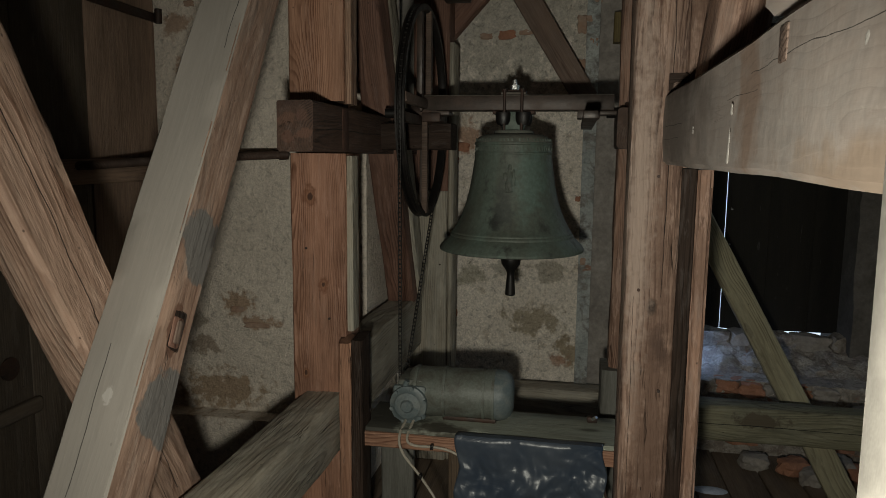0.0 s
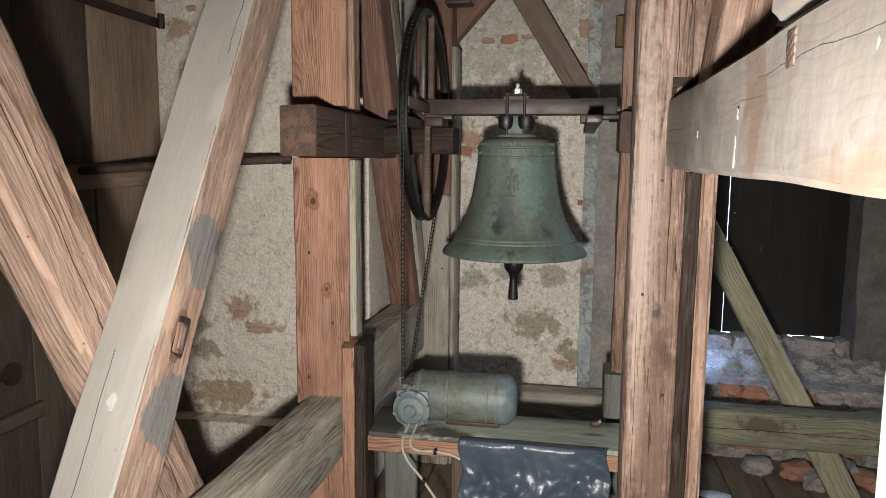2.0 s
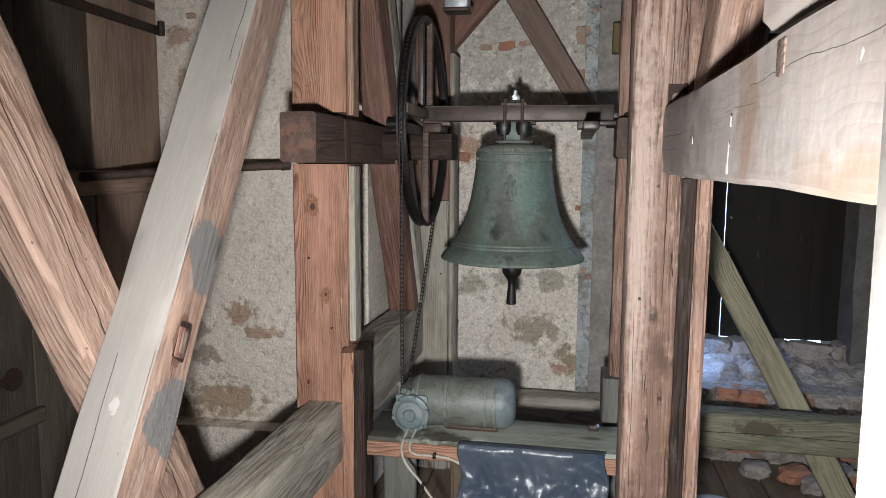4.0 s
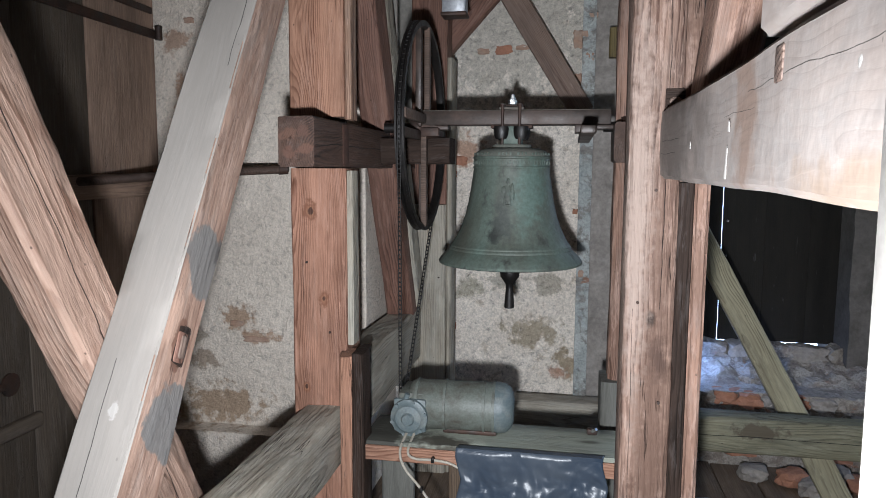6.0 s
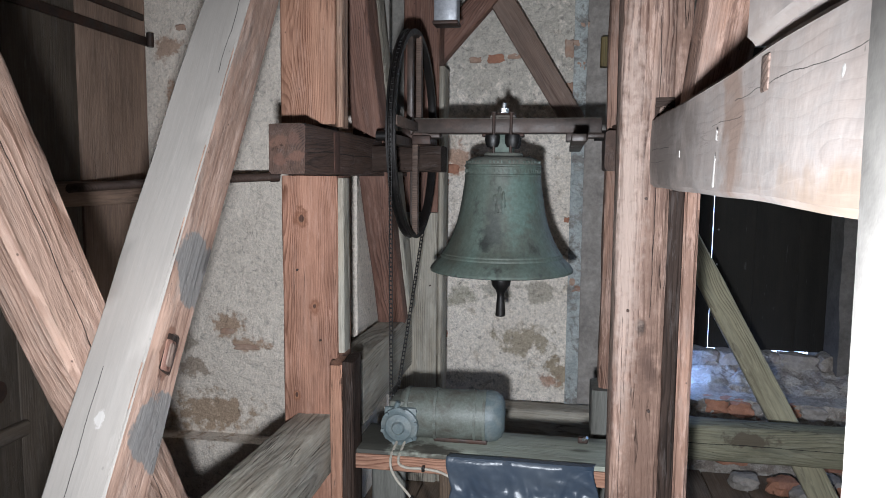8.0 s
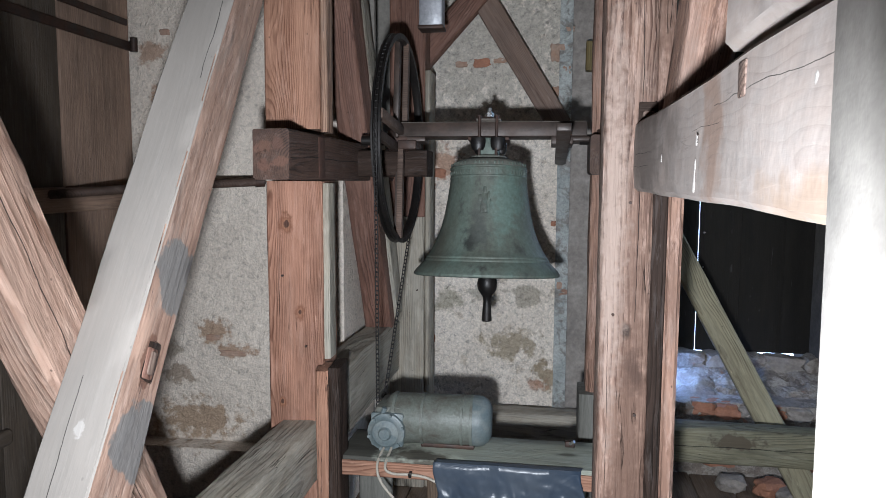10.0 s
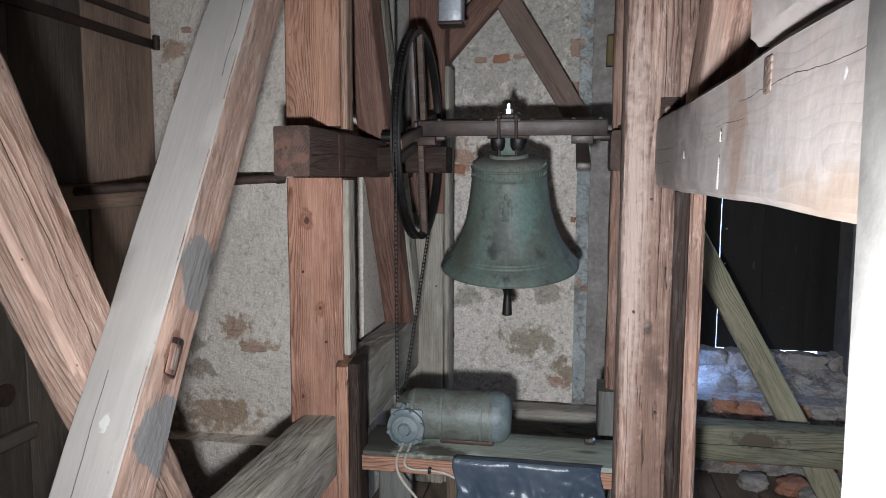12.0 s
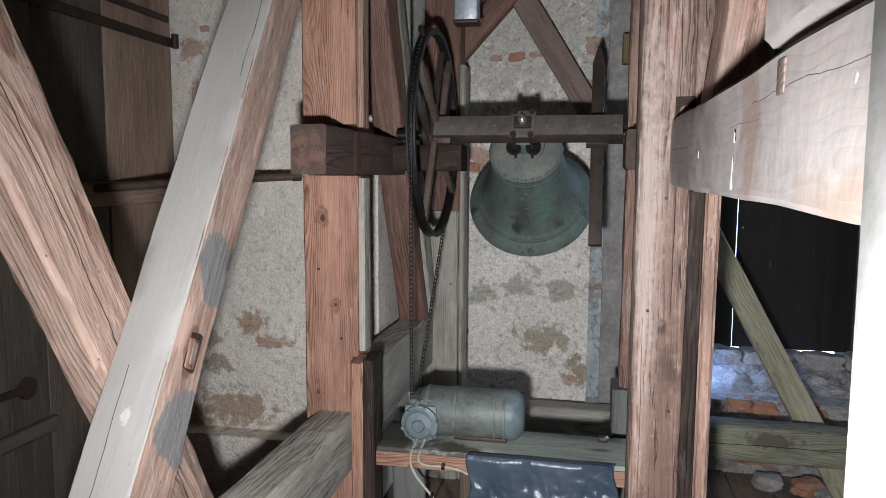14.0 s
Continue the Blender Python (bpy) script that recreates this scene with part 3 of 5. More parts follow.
def rod_bm(a, b, r, seg=12):
    return tube_bm([Vector(a), Vector(b)], r, seg)


def slab_bm(u0, u1, z0, z1, thick, res=0.02, amp=0.008, seed=0.0, freq=4.0, coarse=0.0):
    """An uneven wall face in the plane y = 0 facing -y, with a flat back at y = thick."""
    bm = bmesh.new()
    nu, nz = max(2, int((u1 - u0) / res)), max(2, int((z1 - z0) / res))
    g = []
    for i in range(nu + 1):
        col = []
        for j in range(nz + 1):
            u, z = u0 + (u1 - u0) * i / nu, z0 + (z1 - z0) * j / nz
            d = noise.fractal(Vector((u * freq + seed, seed * 2, z * freq)), 0.6, 2.0, 4) * amp
            d += noise.noise(Vector((u * 1.1 + seed, 3.0, z * 1.1))) * amp * 1.6
            if coarse:
                d -= max(0.0, noise.noise(Vector((u * 34 + seed, 1.0, z * 34)))) * coarse + noise.noise(Vector((u * 15, seed, z * 15))) * coarse * 0.7
            col.append(bm.verts.new((u, d, z)))
        g.append(col)
    for i in range(nu):
        for j in range(nz):
            bm.faces.new((g[i][j], g[i + 1][j], g[i + 1][j + 1], g[i][j + 1]))
    back = [bm.verts.new(p) for p in ((u0, thick, z0), (u1, thick, z0), (u1, thick, z1), (u0, thick, z1))]
    bm.faces.new(back)
    bm.faces.new([g[i][0] for i in range(nu, -1, -1)] + [back[0], back[1]])
    bm.faces.new([g[i][nz] for i in range(nu + 1)] + [back[2], back[3]])
    bm.faces.new([g[0][j] for j in range(nz + 1)] + [back[3], back[0]])
    bm.faces.new([g[nu][j] for j in range(nz, -1, -1)] + [back[1], back[2]])
    return bm


def wall(name, u0, u1, z0, z1, thick, mat, m, label, **kw):
    ob = link(name, slab_bm(u0, u1, z0, z1, thick, **kw), mat, None, label, m)
    return tagged(ob, category="wall", kind="structure")


# ---- the setting ----
TOP = 3.3
FLOOR = -0.10
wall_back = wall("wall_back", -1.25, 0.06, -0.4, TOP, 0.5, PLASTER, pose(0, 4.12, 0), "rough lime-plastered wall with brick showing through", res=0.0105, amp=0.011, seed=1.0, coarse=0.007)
wall_west = wall("wall_west", -2.75, -1.0, -0.4, TOP, 0.6, PLASTER_LEFT, pose(0, 3.32, 0), "stained old plaster wall beside the plank door", res=0.014, amp=0.008, seed=5.0, freq=3.0, coarse=0.003)
ledge = wall("wall_ledge", -2.3, -1.05, -0.4, 0.25, 0.2, PLASTER_LEFT, pose(0, 3.20, 0), "plastered ledge along the foot of the wall", res=0.03, amp=0.008, seed=8.0)
pier = wall("wall_pier", 0.118, 0.62, -0.4, TOP, 0.9, STONE, pose(0, 4.11, 0), "grey-brown rubble pier beside the window niche", res=0.012, amp=0.012, seed=11.0, coarse=0.008)
pier_edge = wall("wall_pier_edge", 0.045, 0.116, -0.4, TOP, 0.9, PLASTER_DAYLIT, pose(0, 4.02, 0), "limed edge of the pier, tinted for cool daylight", res=0.010, amp=0.010, seed=12.0, coarse=0.006)
wall_low = wall("wall_below_window", 0.62, 2.6, -0.4, 0.34, 0.9, MORTAR, pose(0, 4.16, 0), "rubble wall below the window niche", res=0.02, amp=0.03, seed=14.0, freq=6.0)
wall("wall_niche_side", 1.70, 2.6, 0.30, TOP, 0.5, DARK_STONE, pose(0, 4.56, 0), "rough stone side of the window niche", res=0.03, amp=0.02, seed=17.0)
wall("wall_over_window", 0.62, 2.6, 2.45, TOP, 0.8, PLASTER_DAYLIT, pose(0, 4.2, 0), "plaster above the window niche", res=0.05, seed=19.0)
# unseen walls, kept dark so that little lamp light bounces back
wall_right = wall("wall_right", -2.0, 5.3, -0.4, TOP, 0.4, DARK_STONE, pose(2.6, 0, 0, 0, 0, -90), "unseen dark wall that cuts bounced light", res=0.08, seed=21.0)
wall_behind = wall("wall_behind", -2.9, 2.8, -0.4, TOP, 0.4, DARK_STONE, pose(0, -1.7, 0, 0, 0, 180), "unseen dark wall behind the camera that cuts bounced light", res=0.08, seed=23.0)
tagged(link("wall_left", block_bm((-2.75, -2.0, -0.4), (-2.35, 3.4, TOP), 0), STONE), "dark masonry behind the plank partition", "wall", kind="structure")
# the ceiling is out of view too and only closes the room
tagged(link("ceiling", block_bm((-2.9, -2.0, TOP), (3.1, 5.6, TOP + 0.1), 0), PLANK_DARK, smooth=False), "unseen boarded ceiling that closes the room", "ceiling", kind="structure")
floor = tagged(link("floor", block_bm((-2.9, -2.0, FLOOR - 0.30), (3.1, 5.6, FLOOR - 0.03), 0), PLANK_DARK, smooth=False), "worn grey floorboards of the bell stage", "floor", kind="structure")


def sill():
    """The sloping masonry sill of the window niche."""
    bm = bmesh.new()
    nx, ny = 90, 34
    g = []
    for i in range(nx + 1):
        row = []
        for j in range(ny + 1):
            x, f = 0.60 + 1.25 * i / nx, j / ny
            z = 0.30 + 0.17 * f + noise.fractal(Vector((x * 7, f * 3, 2)), 0.7, 2.0, 4) * 0.040
            row.append(bm.verts.new((x, 4.14 + 0.62 * f, z)))
        g.append(row)
    for i in range(nx):
        for j in range(ny):
            bm.faces.new((g[i][j], g[i + 1][j], g[i + 1][j + 1], g[i][j + 1]))
    r = bmesh.ops.extrude_face_region(bm, geom=bm.faces[:])
    for v in r["geom"]:
        if isinstance(v, bmesh.types.BMVert):
            v.co.z = 0.1
    return tagged(link("window_sill", bm, MORTAR), "crumbling masonry window sill", "window sill", kind="structure")


window_sill = sill()


def rubble(parent, rows, mat_b=BRICK):
    """Loose and half-buried stones and bricks: x, y, z, width, depth, height, turn, brick or stone."""
    for i, (x, y, z, w, d, h, rz, brick) in enumerate(rows):
        bm = bmesh.new()
        bmesh.ops.create_icosphere(bm, subdivisions=3, radius=0.5)
        for v in bm.verts:
            p = v.co.copy()
            mx = max(abs(p.x), abs(p.y), abs(p.z))
            p = p.lerp(p / mx * 0.5, 0.93)
            p += p.normalized() * (noise.noise(p * 3 + Vector((i * 3.3 + x * 7, z, 0))) * 0.16 + noise.noise(p * 9 + Vector((x * 9, 0, z))) * 0.10)
            v.co = Vector((p.x * w, p.y * d, p.z * h))
        link("brick" if brick else "stone", bm, mat_b if brick else (STONE, MORTAR)[i % 2], parent, "", pose(x, y, z, 0, 0, rz))


rubble(window_sill, [(0.68 + 0.20 * i + 0.03 * (i % 3), 4.68, 0.452, 0.235, 0.15, 0.115 + 0.01 * (i % 2), 3 * (i % 3) - 3, False) for i in range(6)]
       + [(0.66 + 0.13 * i, 4.17 + 0.012 * (i % 3), 0.295, 0.135, 0.13, 0.085, 3 * (i % 3) - 4, i in (2, 3, 5)) for i in range(9)]
       + [(0.72 + 0.19 * i, 4.38 + 0.07 * (i % 2), 0.345, 0.10, 0.08, 0.06, 25 * i, False) for i in range(6)])
rubble(wall_low, [(0.70 + 0.16 * i + 0.03 * (i % 2), 0.0, 0.20 - 0.10 * (i % 3), 0.17, 0.09, 0.085, 3 * (i % 3), i in (2, 5)) for i in range(9)])
for ob in wall_low.children:
    ob.location.y += 0.01

# stones and mortar heaped at the foot of the wall
heap = [(1.05 + 0.13 * i + 0.05 * (i % 2), 3.98 - 0.07 * (i % 3), FLOOR + 0.03 + 0.02 * (i % 2), 0.14, 0.11, 0.08, 31 * i, i in (1, 4)) for i in range(8)]
for hx, hy, hz, hw, hd, hh, hr, hb in heap:
    pile = thing("fallen_brick" if hb else "fallen_stone", "red brick lying by the wall" if hb else "loose rubble stone lying by the wall", "brick" if hb else "stone", "rubble at the wall foot", at=(hx, hy, hz))
    rubble(pile, [(0, 0, 0, hw, hd, hh, hr, hb)])

# bricks that show where the plaster has fallen off
for (x, z, w, h, mt) in ((-0.40, 2.30, 0.10, 0.050, BRICK), (-0.29, 2.31, 0.09, 0.03, BRICK_FADED), (-0.52, 2.295, 0.07, 0.03, BRICK_FADED), (0.02, 2.35, 0.05, 0.10, BRICK_FADED),
                         (-0.66, 1.66, 0.10, 0.055, BRICK), (-0.70, 1.58, 0.06, 0.05, BRICK), (-0.685, 0.66, 0.035, 0.045, BRICK), (0.025, 2.10, 0.04, 0.12, BRICK_FADED), (0.03, 1.37, 0.03, 0.03, BRICK)):
    rubble(wall_back, [(x, 0.004, z, w, 0.034, h, 0, True)], mt)
for (x, z, w, h) in ((0.065, 2.36, 0.05, 0.035), (0.085, 2.24, 0.04, 0.05), (0.06, 2.12, 0.035, 0.03), (0.10, 2.46, 0.045, 0.03), (0.07, 1.02, 0.03, 0.04)):
    rubble(pier_edge, [(x, 0.004, z, w, 0.025, h, 0, True)], BRICK_FADED)
for (x, z, w, h, mt) in ((-1.70, 0.80, 0.08, 0.03, BRICK_FADED), (-1.60, 0.72, 0.14, 0.03, BRICK_FADED), (-1.30, 2.08, 0.10, 0.05, BRICK), (-1.92, 2.35, 0.05, 0.03, BRICK_FADED), (-1.95, 1.98, 0.04, 0.03, BRICK_FADED)):
    rubble(wall_west, [(x, 0.006, z, w, 0.03, h, 0, True)], mt)


def shutter():
    """The window's dark board shutter, with a bright gap between two boards and one under them."""
    w = tagged(new("window_shutter"), "dark board shutter closing the window niche", "shutter", kind="structure")
    x = 0.60
    for i, width in enumerate((0.388, 0.26, 0.27, 0.26, 0.30)):
        gap = 0.0070 if i == 0 else 0.0
        box_beam("board", (x, 4.78, 0.50 if i < 4 else 0.52), (x + width - gap, 4.81, 2.5), SHUTTER_BLACK, w, along="z", wane=0.001, bevel=0.003, step=0.4)
        x += width + 0.0005
    box_beam("batten", (0.62, 4.735, 1.95), (2.1, 4.779, 1.97), SHUTTER_BLACK, w, along="x")
    box_beam("frame_post", (1.705, 4.70, 0.48), (1.80, 4.779, 2.5), SHUTTER_BLACK, w, along="z")
    link("latch", tube_bm(smooth_path([(0.945, 4.72, 1.07), (0.955, 4.70, 1.11), (0.93, 4.70, 1.13), (0.90, 4.72, 1.12)], 6), 0.007), ZINC, w, "bright bent wire latch")
    # two bright studs stand in for points of daylight leaking through the board
    for z in (1.29, 1.06):
        link("nail", lathe_bm([(0, -0.01), (0.006, -0.01), (0.006, 0.0), (0, 0.0)], 10, Matrix.Translation((1.015, 4.775, z)) @ Y_AXIS), ZINC, w)
    return w


shutter()
# bright overcast distance outside the window
def backdrop():
    m = bpy.data.materials.new("overcast_distance")
    m.use_nodes = True
    t = m.node_tree
    em = t.nodes.new("ShaderNodeEmission")
    em.inputs[0].default_value, em.inputs[1].default_value = (0.62, 0.74, 1.0, 1), 5.0
    t.links.new(em.outputs[0], t.nodes["Material Output"].inputs[0])
    bm = bmesh.new()
    bmesh.ops.create_grid(bm, x_segments=2, y_segments=2, size=6.0, matrix=pose(1, 14.0, 2, 90))
    tagged(link("backdrop", bm, m), "bright overcast distance outside the tower", "backdrop", kind="structure")


backdrop()


# ---- the bell frame: two side frames of posts, beams and braces ----
bell_frame = thing("bell_frame", "old timber bell frame of pegged pine posts and braces", "bell frame", at=(-0.3, 3.0, 0))
bell_frame.location = (0, 0, 0)
LX0, LX1 = -1.052, -0.862
box_beam("post", (LX0, 2.50, 0.0), (LX1 + 0.028, 2.68, 1.608), PINE_POST, bell_frame, "warm brown pine front post with knots", along="z", wane=0.003, bevel=0.008)
box_beam("post", (LX0, 2.50, 1.80), (LX1 + 0.022, 2.68, 3.25), PINE, bell_frame, "warm brown pine front post with knots", along="z", wane=0.003, bevel=0.008)
box_beam("post_core", (LX0 + 0.02, 2.56, 1.58), (-0.97, 2.67, 1.84), PINE, bell_frame, along="z")
box_beam("side_beam", (-0.962, 2.185, 1.612), (-0.836, 4.10, 1.778), SIDE_BEAM, bell_frame, "dark stained beam end notched through the post", along="y", wane=0.004, bevel=0.006)
link("rust_strip", block_bm((-0.8365, 2.479, 1.620), (-0.8335, 2.545, 1.770), 0.001), RUST, bell_frame, "thin reddish stripe on the side of the beam")
box_beam("edge_strip", (-0.838, 2.515, 0.93), (-0.812, 2.60, 1.60), GREY_WOOD, bell_frame, along="z", wane=0.004, bevel=0.006)
box_beam("edge_strip", (-0.838, 2.515, 1.79), (-0.816, 2.60, 3.2), PINE_RAW, bell_frame, along="z", wane=0.004, bevel=0.006)
box_beam("stub_post", (-0.832, 2.40, FLOOR), (-0.786, 2.52, 0.915), PINE, bell_frame, "short red-brown post with a worn top", along="z", wane=0.006, bevel=0.008, chop=0.01)
box_beam("stub_post_side", (-0.788, 2.405, FLOOR), (-0.744, 2.53, 0.925), DARK_WOOD, bell_frame, "near-black side of the short post", along="z", wane=0.008, bevel=0.010, chop=0.012)
box_beam("tie_beam", (-1.01, 0.70, 0.46), (-0.846, 2.50, 0.688), GREY_WOOD, bell_frame, "weathered grey beam with deep grain", along="y", wane=0.005, bevel=0.016, chop=0.02)
# lower sill and rear post of the left side frame
box_beam("lower_beam", (-0.95, 2.70, 0.56), (-0.80, 4.08, 0.85), GREY_WOOD, bell_frame, "grey lower side beam", along="y", wane=0.006)
box_beam("rear_post", (-0.86, 3.72, 1.42), (-0.665, 3.90, 3.2), PINE_DARK, bell_frame, "rear post, brown above and grey below", along="z", wane=0.005)
box_beam("rear_post", (-0.87, 3.70, FLOOR), (-0.665, 3.90, 1.418), GREY_WOOD, bell_frame, "grey dusty foot of the rear post", along="z", wane=0.005)
box_beam("rear_post_facing", (-0.665, 3.715, FLOOR), (-0.635, 3.88, 2.2), GREY_WOOD, bell_frame, along="z", wane=0.004)
beam("brace", (-0.93, 2.93, 2.70), (-0.87, 3.60, 0.86), 0.14, 0.20, PINE_DARK, bell_frame, "red-brown leaning brace", side=(1, 0, 0))
beam("brace_facing", (-0.875, 3.10, 2.70), (-0.80, 3.66, 0.9), 0.03, 0.16, GREY_WOOD, bell_frame, side=(1, 0, 0))
box_beam("board", (-1.16, 3.10, 0.3), (-1.03, 3.13, 1.9), GREY_BOARD, bell_frame, along="z", wane=0.002, bevel=0.003)
box_beam("board", (-1.02, 3.98, 0.3), (-0.72, 4.01, 3.1), GREY_BOARD, bell_frame, along="z", wane=0.002, bevel=0.003)
box_beam("board", (-1.12, 3.40, 1.7), (-0.86, 3.43, 3.1), GREY_BOARD, bell_frame, along="z", wane=0.002, bevel=0.003)
# inverted V of braces against the wall
beam("rear_brace", (-0.465, 3.97, 2.76), (0.055, 3.97, 1.92), 0.10, 0.128, BRACE_BROWN, bell_frame, "brown diagonal board brace", side=(0, 1, 0), wane=0.003, bevel=0.005)
beam("rear_brace", (-0.316, 3.93, 2.738), (-0.769, 3.93, 2.244), 0.09, 0.13, PINE_DARK, bell_frame, "brown diagonal brace with a pale sawn edge", side=(0, 1, 0), wane=0.004)
box_beam("wedge", (0.187, 3.95, 2.221), (0.229, 4.01, 2.378), OCHRE, bell_frame, "ochre wooden wedge against the pier", along="z", wane=0.004)
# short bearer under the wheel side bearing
box_beam("bearer", (-0.84, 3.0, 1.63), (-0.525, 3.16, 1.745), DARK_WOOD, bell_frame, "dark bearing block", along="x", wane=0.004)
# right side frame
box_beam("right_post", (0.162, 2.08, FLOOR), (0.3075, 2.27, 3.2), POST_FRONT, bell_frame, "worn pine post with dark weathered corner", along="z", wane=0.006, bevel=0.014)
box_beam("right_post_upper", (0.306, 2.082, 1.575), (0.352, 2.26, 3.2), POST_FRONT, bell_frame, along="z", wane=0.003, bevel=0.006)
box_beam("right_post_corner", (0.306, 2.083, FLOOR), (0.348, 2.25, 1.572), DARK_WOOD, bell_frame, "dark weathered corner strip", along="z", wane=0.003, bevel=0.004)
box_beam("right_post_edge", (0.347, 2.081, FLOOR), (0.390, 2.25, 1.57), POST_RIGHT, bell_frame, "pale sapwood edge", along="z", wane=0.010, bevel=0.010)
box_beam("rear_right_foot", (0.148, 2.96, FLOOR), (0.31, 3.15, 0.706), UNDER_BOARD, bell_frame, "greenish block under the split post", along="z", wane=0.006)
box_beam("rear_right_post", (0.178, 2.99, 0.708), (0.30, 3.14, 3.2), POST_RIGHT, bell_frame, "split old post behind the bearing", along="z", wane=0.010, bevel=0.016)
box_beam("right_bearer", (0.165, 2.86, 1.64), (0.27, 3.10, 1.80), DARK_OAK, bell_frame, "dark bearing block end", along="y", wane=0.004)
# cross beams
box_beam("motor_board", (-0.765, 2.45, 0.505), (0.20, 2.735, 0.580), DUSTY_WOOD, bell_frame, "dust-covered plank that carries the motor", along="x", wane=0.003, bevel=0.005)
box_beam("board_edge", (-0.76, 2.438, 0.508), (0.19, 2.4495, 0.566), PINE, bell_frame, "raw sawn edge of the plank", along="x", wane=0.002, bevel=0.003)
box_beam("rear_sill", (-0.66, 3.86, 0.13), (0.30, 4.02, 0.30), GREY_WOOD, bell_frame, "grey rear sill beam", along="x", wane=0.005)
box_beam("upright_board", (-0.76, 2.72, FLOOR), (-0.62, 2.76, 0.50), UNDER_BOARD, bell_frame, along="z", wane=0.003)
box_beam("upright_board", (-0.52, 3.0, FLOOR), (-0.36, 3.05, 0.30), PLANK_DARK, bell_frame, along="z", wane=0.003)
box_beam("support_post", (0.06, 2.52, FLOOR), (0.16, 2.60, 0.50), DUSTY_WOOD, bell_frame, along="z", wane=0.003)
for (x, y, z) in ((-0.70, 3.695, 1.02), (-0.99, 2.497, 1.25), (-0.90, 2.497, 0.98), (0.20, 2.077, 1.22), (0.27, 2.077, 0.92), (0.24, 2.077, 1.55)):
    link("nail", rod_bm((x, y - 0.006, z), (x, y + 0.01, z), 0.0045, 8), IRON, bell_frame)
# rail and strut in front of the window niche
rail = thing("guard_rail", "greenish weathered rail with a leaning strut", "rail")
box_beam("rail_beam", (0.30, 3.46, 0.235), (2.45, 3.60, 0.410), RAIL_WOOD, rail, along="x", wane=0.006, bevel=0.012)
beam("strut", (0.688, 4.158, 1.326), (1.399, 3.630, FLOOR), 0.07, 0.132, STRUT_WOOD, rail, "yellow-green leaning strut", side=(0, 1, 0), wane=0.004, bevel=0.008)
box_beam("rail_foot", (2.2, 3.47, FLOOR), (2.3, 3.59, 0.235), GREEN_WOOD, rail, along="z")

# ---- the tower's own timbers near the camera ----
tower_frame = thing("tower_frame", "heavy old tower timbers with pegged cross braces", "timber frame")
BRACE_SPOTS = (((1.222, 0.0, 0.031), (5.6, 0.0, 4.6), (0.165, 0.162, 0.155)), ((0.841, 0.0, 0.042), (5.8, 0.0, 5.6), (0.160, 0.158, 0.152)), ((1.013, 0.0, 0.008), (8.0, 0.0, 14.0), (0.17, 0.085, 0.055)))
BRACE_WOOD = wood("stained_brace_wood", (0.335, 0.222, 0.165), (0.125, 0.065, 0.043), weather=0.2, rings=9.0, contrast=0.8, spots=BRACE_SPOTS, spot_soft=0.025, spot_freq=14.0, worn=0.7)


def white_brace():
    """A leaning brace whose upper face is limewashed and whose side is bare, with a wooden peg."""
    a, b = Vector((-0.975, 0.922, 0.325)), Vector((-0.927, 2.352, 2.785))
    m, length = axes(a, b, (1, 0, 0))
    bm = beam_bm(length, 0.143, 0.155, 91.0, wane=0.007, bevel=0.005)
    bmesh.ops.recalc_face_normals(bm, faces=bm.faces[:])
    bm.normal_update()
    for f in bm.faces:
        if -f.normal.z > 0.3:
            f.material_index = 1
    link("brace", bm, BRACE_WOOD, tower_frame, "limewashed leaning brace with grey-stained bare side", m, extra=(LIMEWASH,))
    return m


WB = white_brace()
beam("brace", (-1.1075, 0.799, 2.362), (-1.1075, 2.103, FLOOR), 0.115, 0.178, BRACE_PALE, tower_frame, "pale pine brace with a long drying crack", side=(1, 0, 0), wane=0.006, bevel=0.014)
PEG_AT = WB @ Matrix.Translation((1.013, 0.0715, 0.008))
# a thin dark block paints the shade in the mortise round the peg
link("peg_hole", block_bm((-0.050, -0.008, -0.030), (0.046, 0.0015, 0.030), 0.008), DARK_WOOD, tower_frame, "dark block for the shade in the peg's mortise", PEG_AT)
link("peg", block_bm((-0.044, -0.008, -0.024), (0.030, 0.006, 0.020), 0.008), PINE_DARK, tower_frame, "square red-brown oak peg", PEG_AT @ Matrix.Rotation(radians(4), 4, "Y"))
link("peg_end", block_bm((-0.034, -0.008, -0.013), (0.022, 0.011, 0.012), 0.007), BRACE_BROWN, tower_frame, "worn pale end of the peg", PEG_AT @ Matrix.Rotation(radians(4), 4, "Y"))
beam("wall_beam", (0.353, 2.05, 1.681), (0.353, 0.25, 1.669), 0.214, 0.198, BEAM_GREY, tower_frame, "thick grey-brown beam with white drips and cracks", side=(1, 0, 0), wane=0.008, bevel=0.010, chop=0.012)
box_beam("near_post", (0.1655, 0.27, FLOOR), (0.36, 0.42, 3.2), WHITE_POST, tower_frame, "pale limewashed post", along="z", wane=0.002, bevel=0.006)
box_beam("upper_beam", (0.25, 0.30, 1.79), (0.44, 1.045, 2.02), BEAM_GREY, tower_frame, "grey beam lying over the other", along="y", wane=0.006)
beam("upper_brace", (0.374, 2.02, 1.70), (0.374, 1.20, 2.75), 0.12, 0.17, POST_RIGHT, tower_frame, "brown upper brace", side=(1, 0, 0))
box_beam("far_left_post", (-1.26, 0.35, FLOOR), (-1.05, 0.52, 3.2), PINE_RAW, tower_frame, along="z")
link("beam_notch", block_bm((0.241, 0.900, 1.712), (0.25, 0.932, 1.756), 0.002), BRACE_BROWN, tower_frame, "small pale wood wedge")
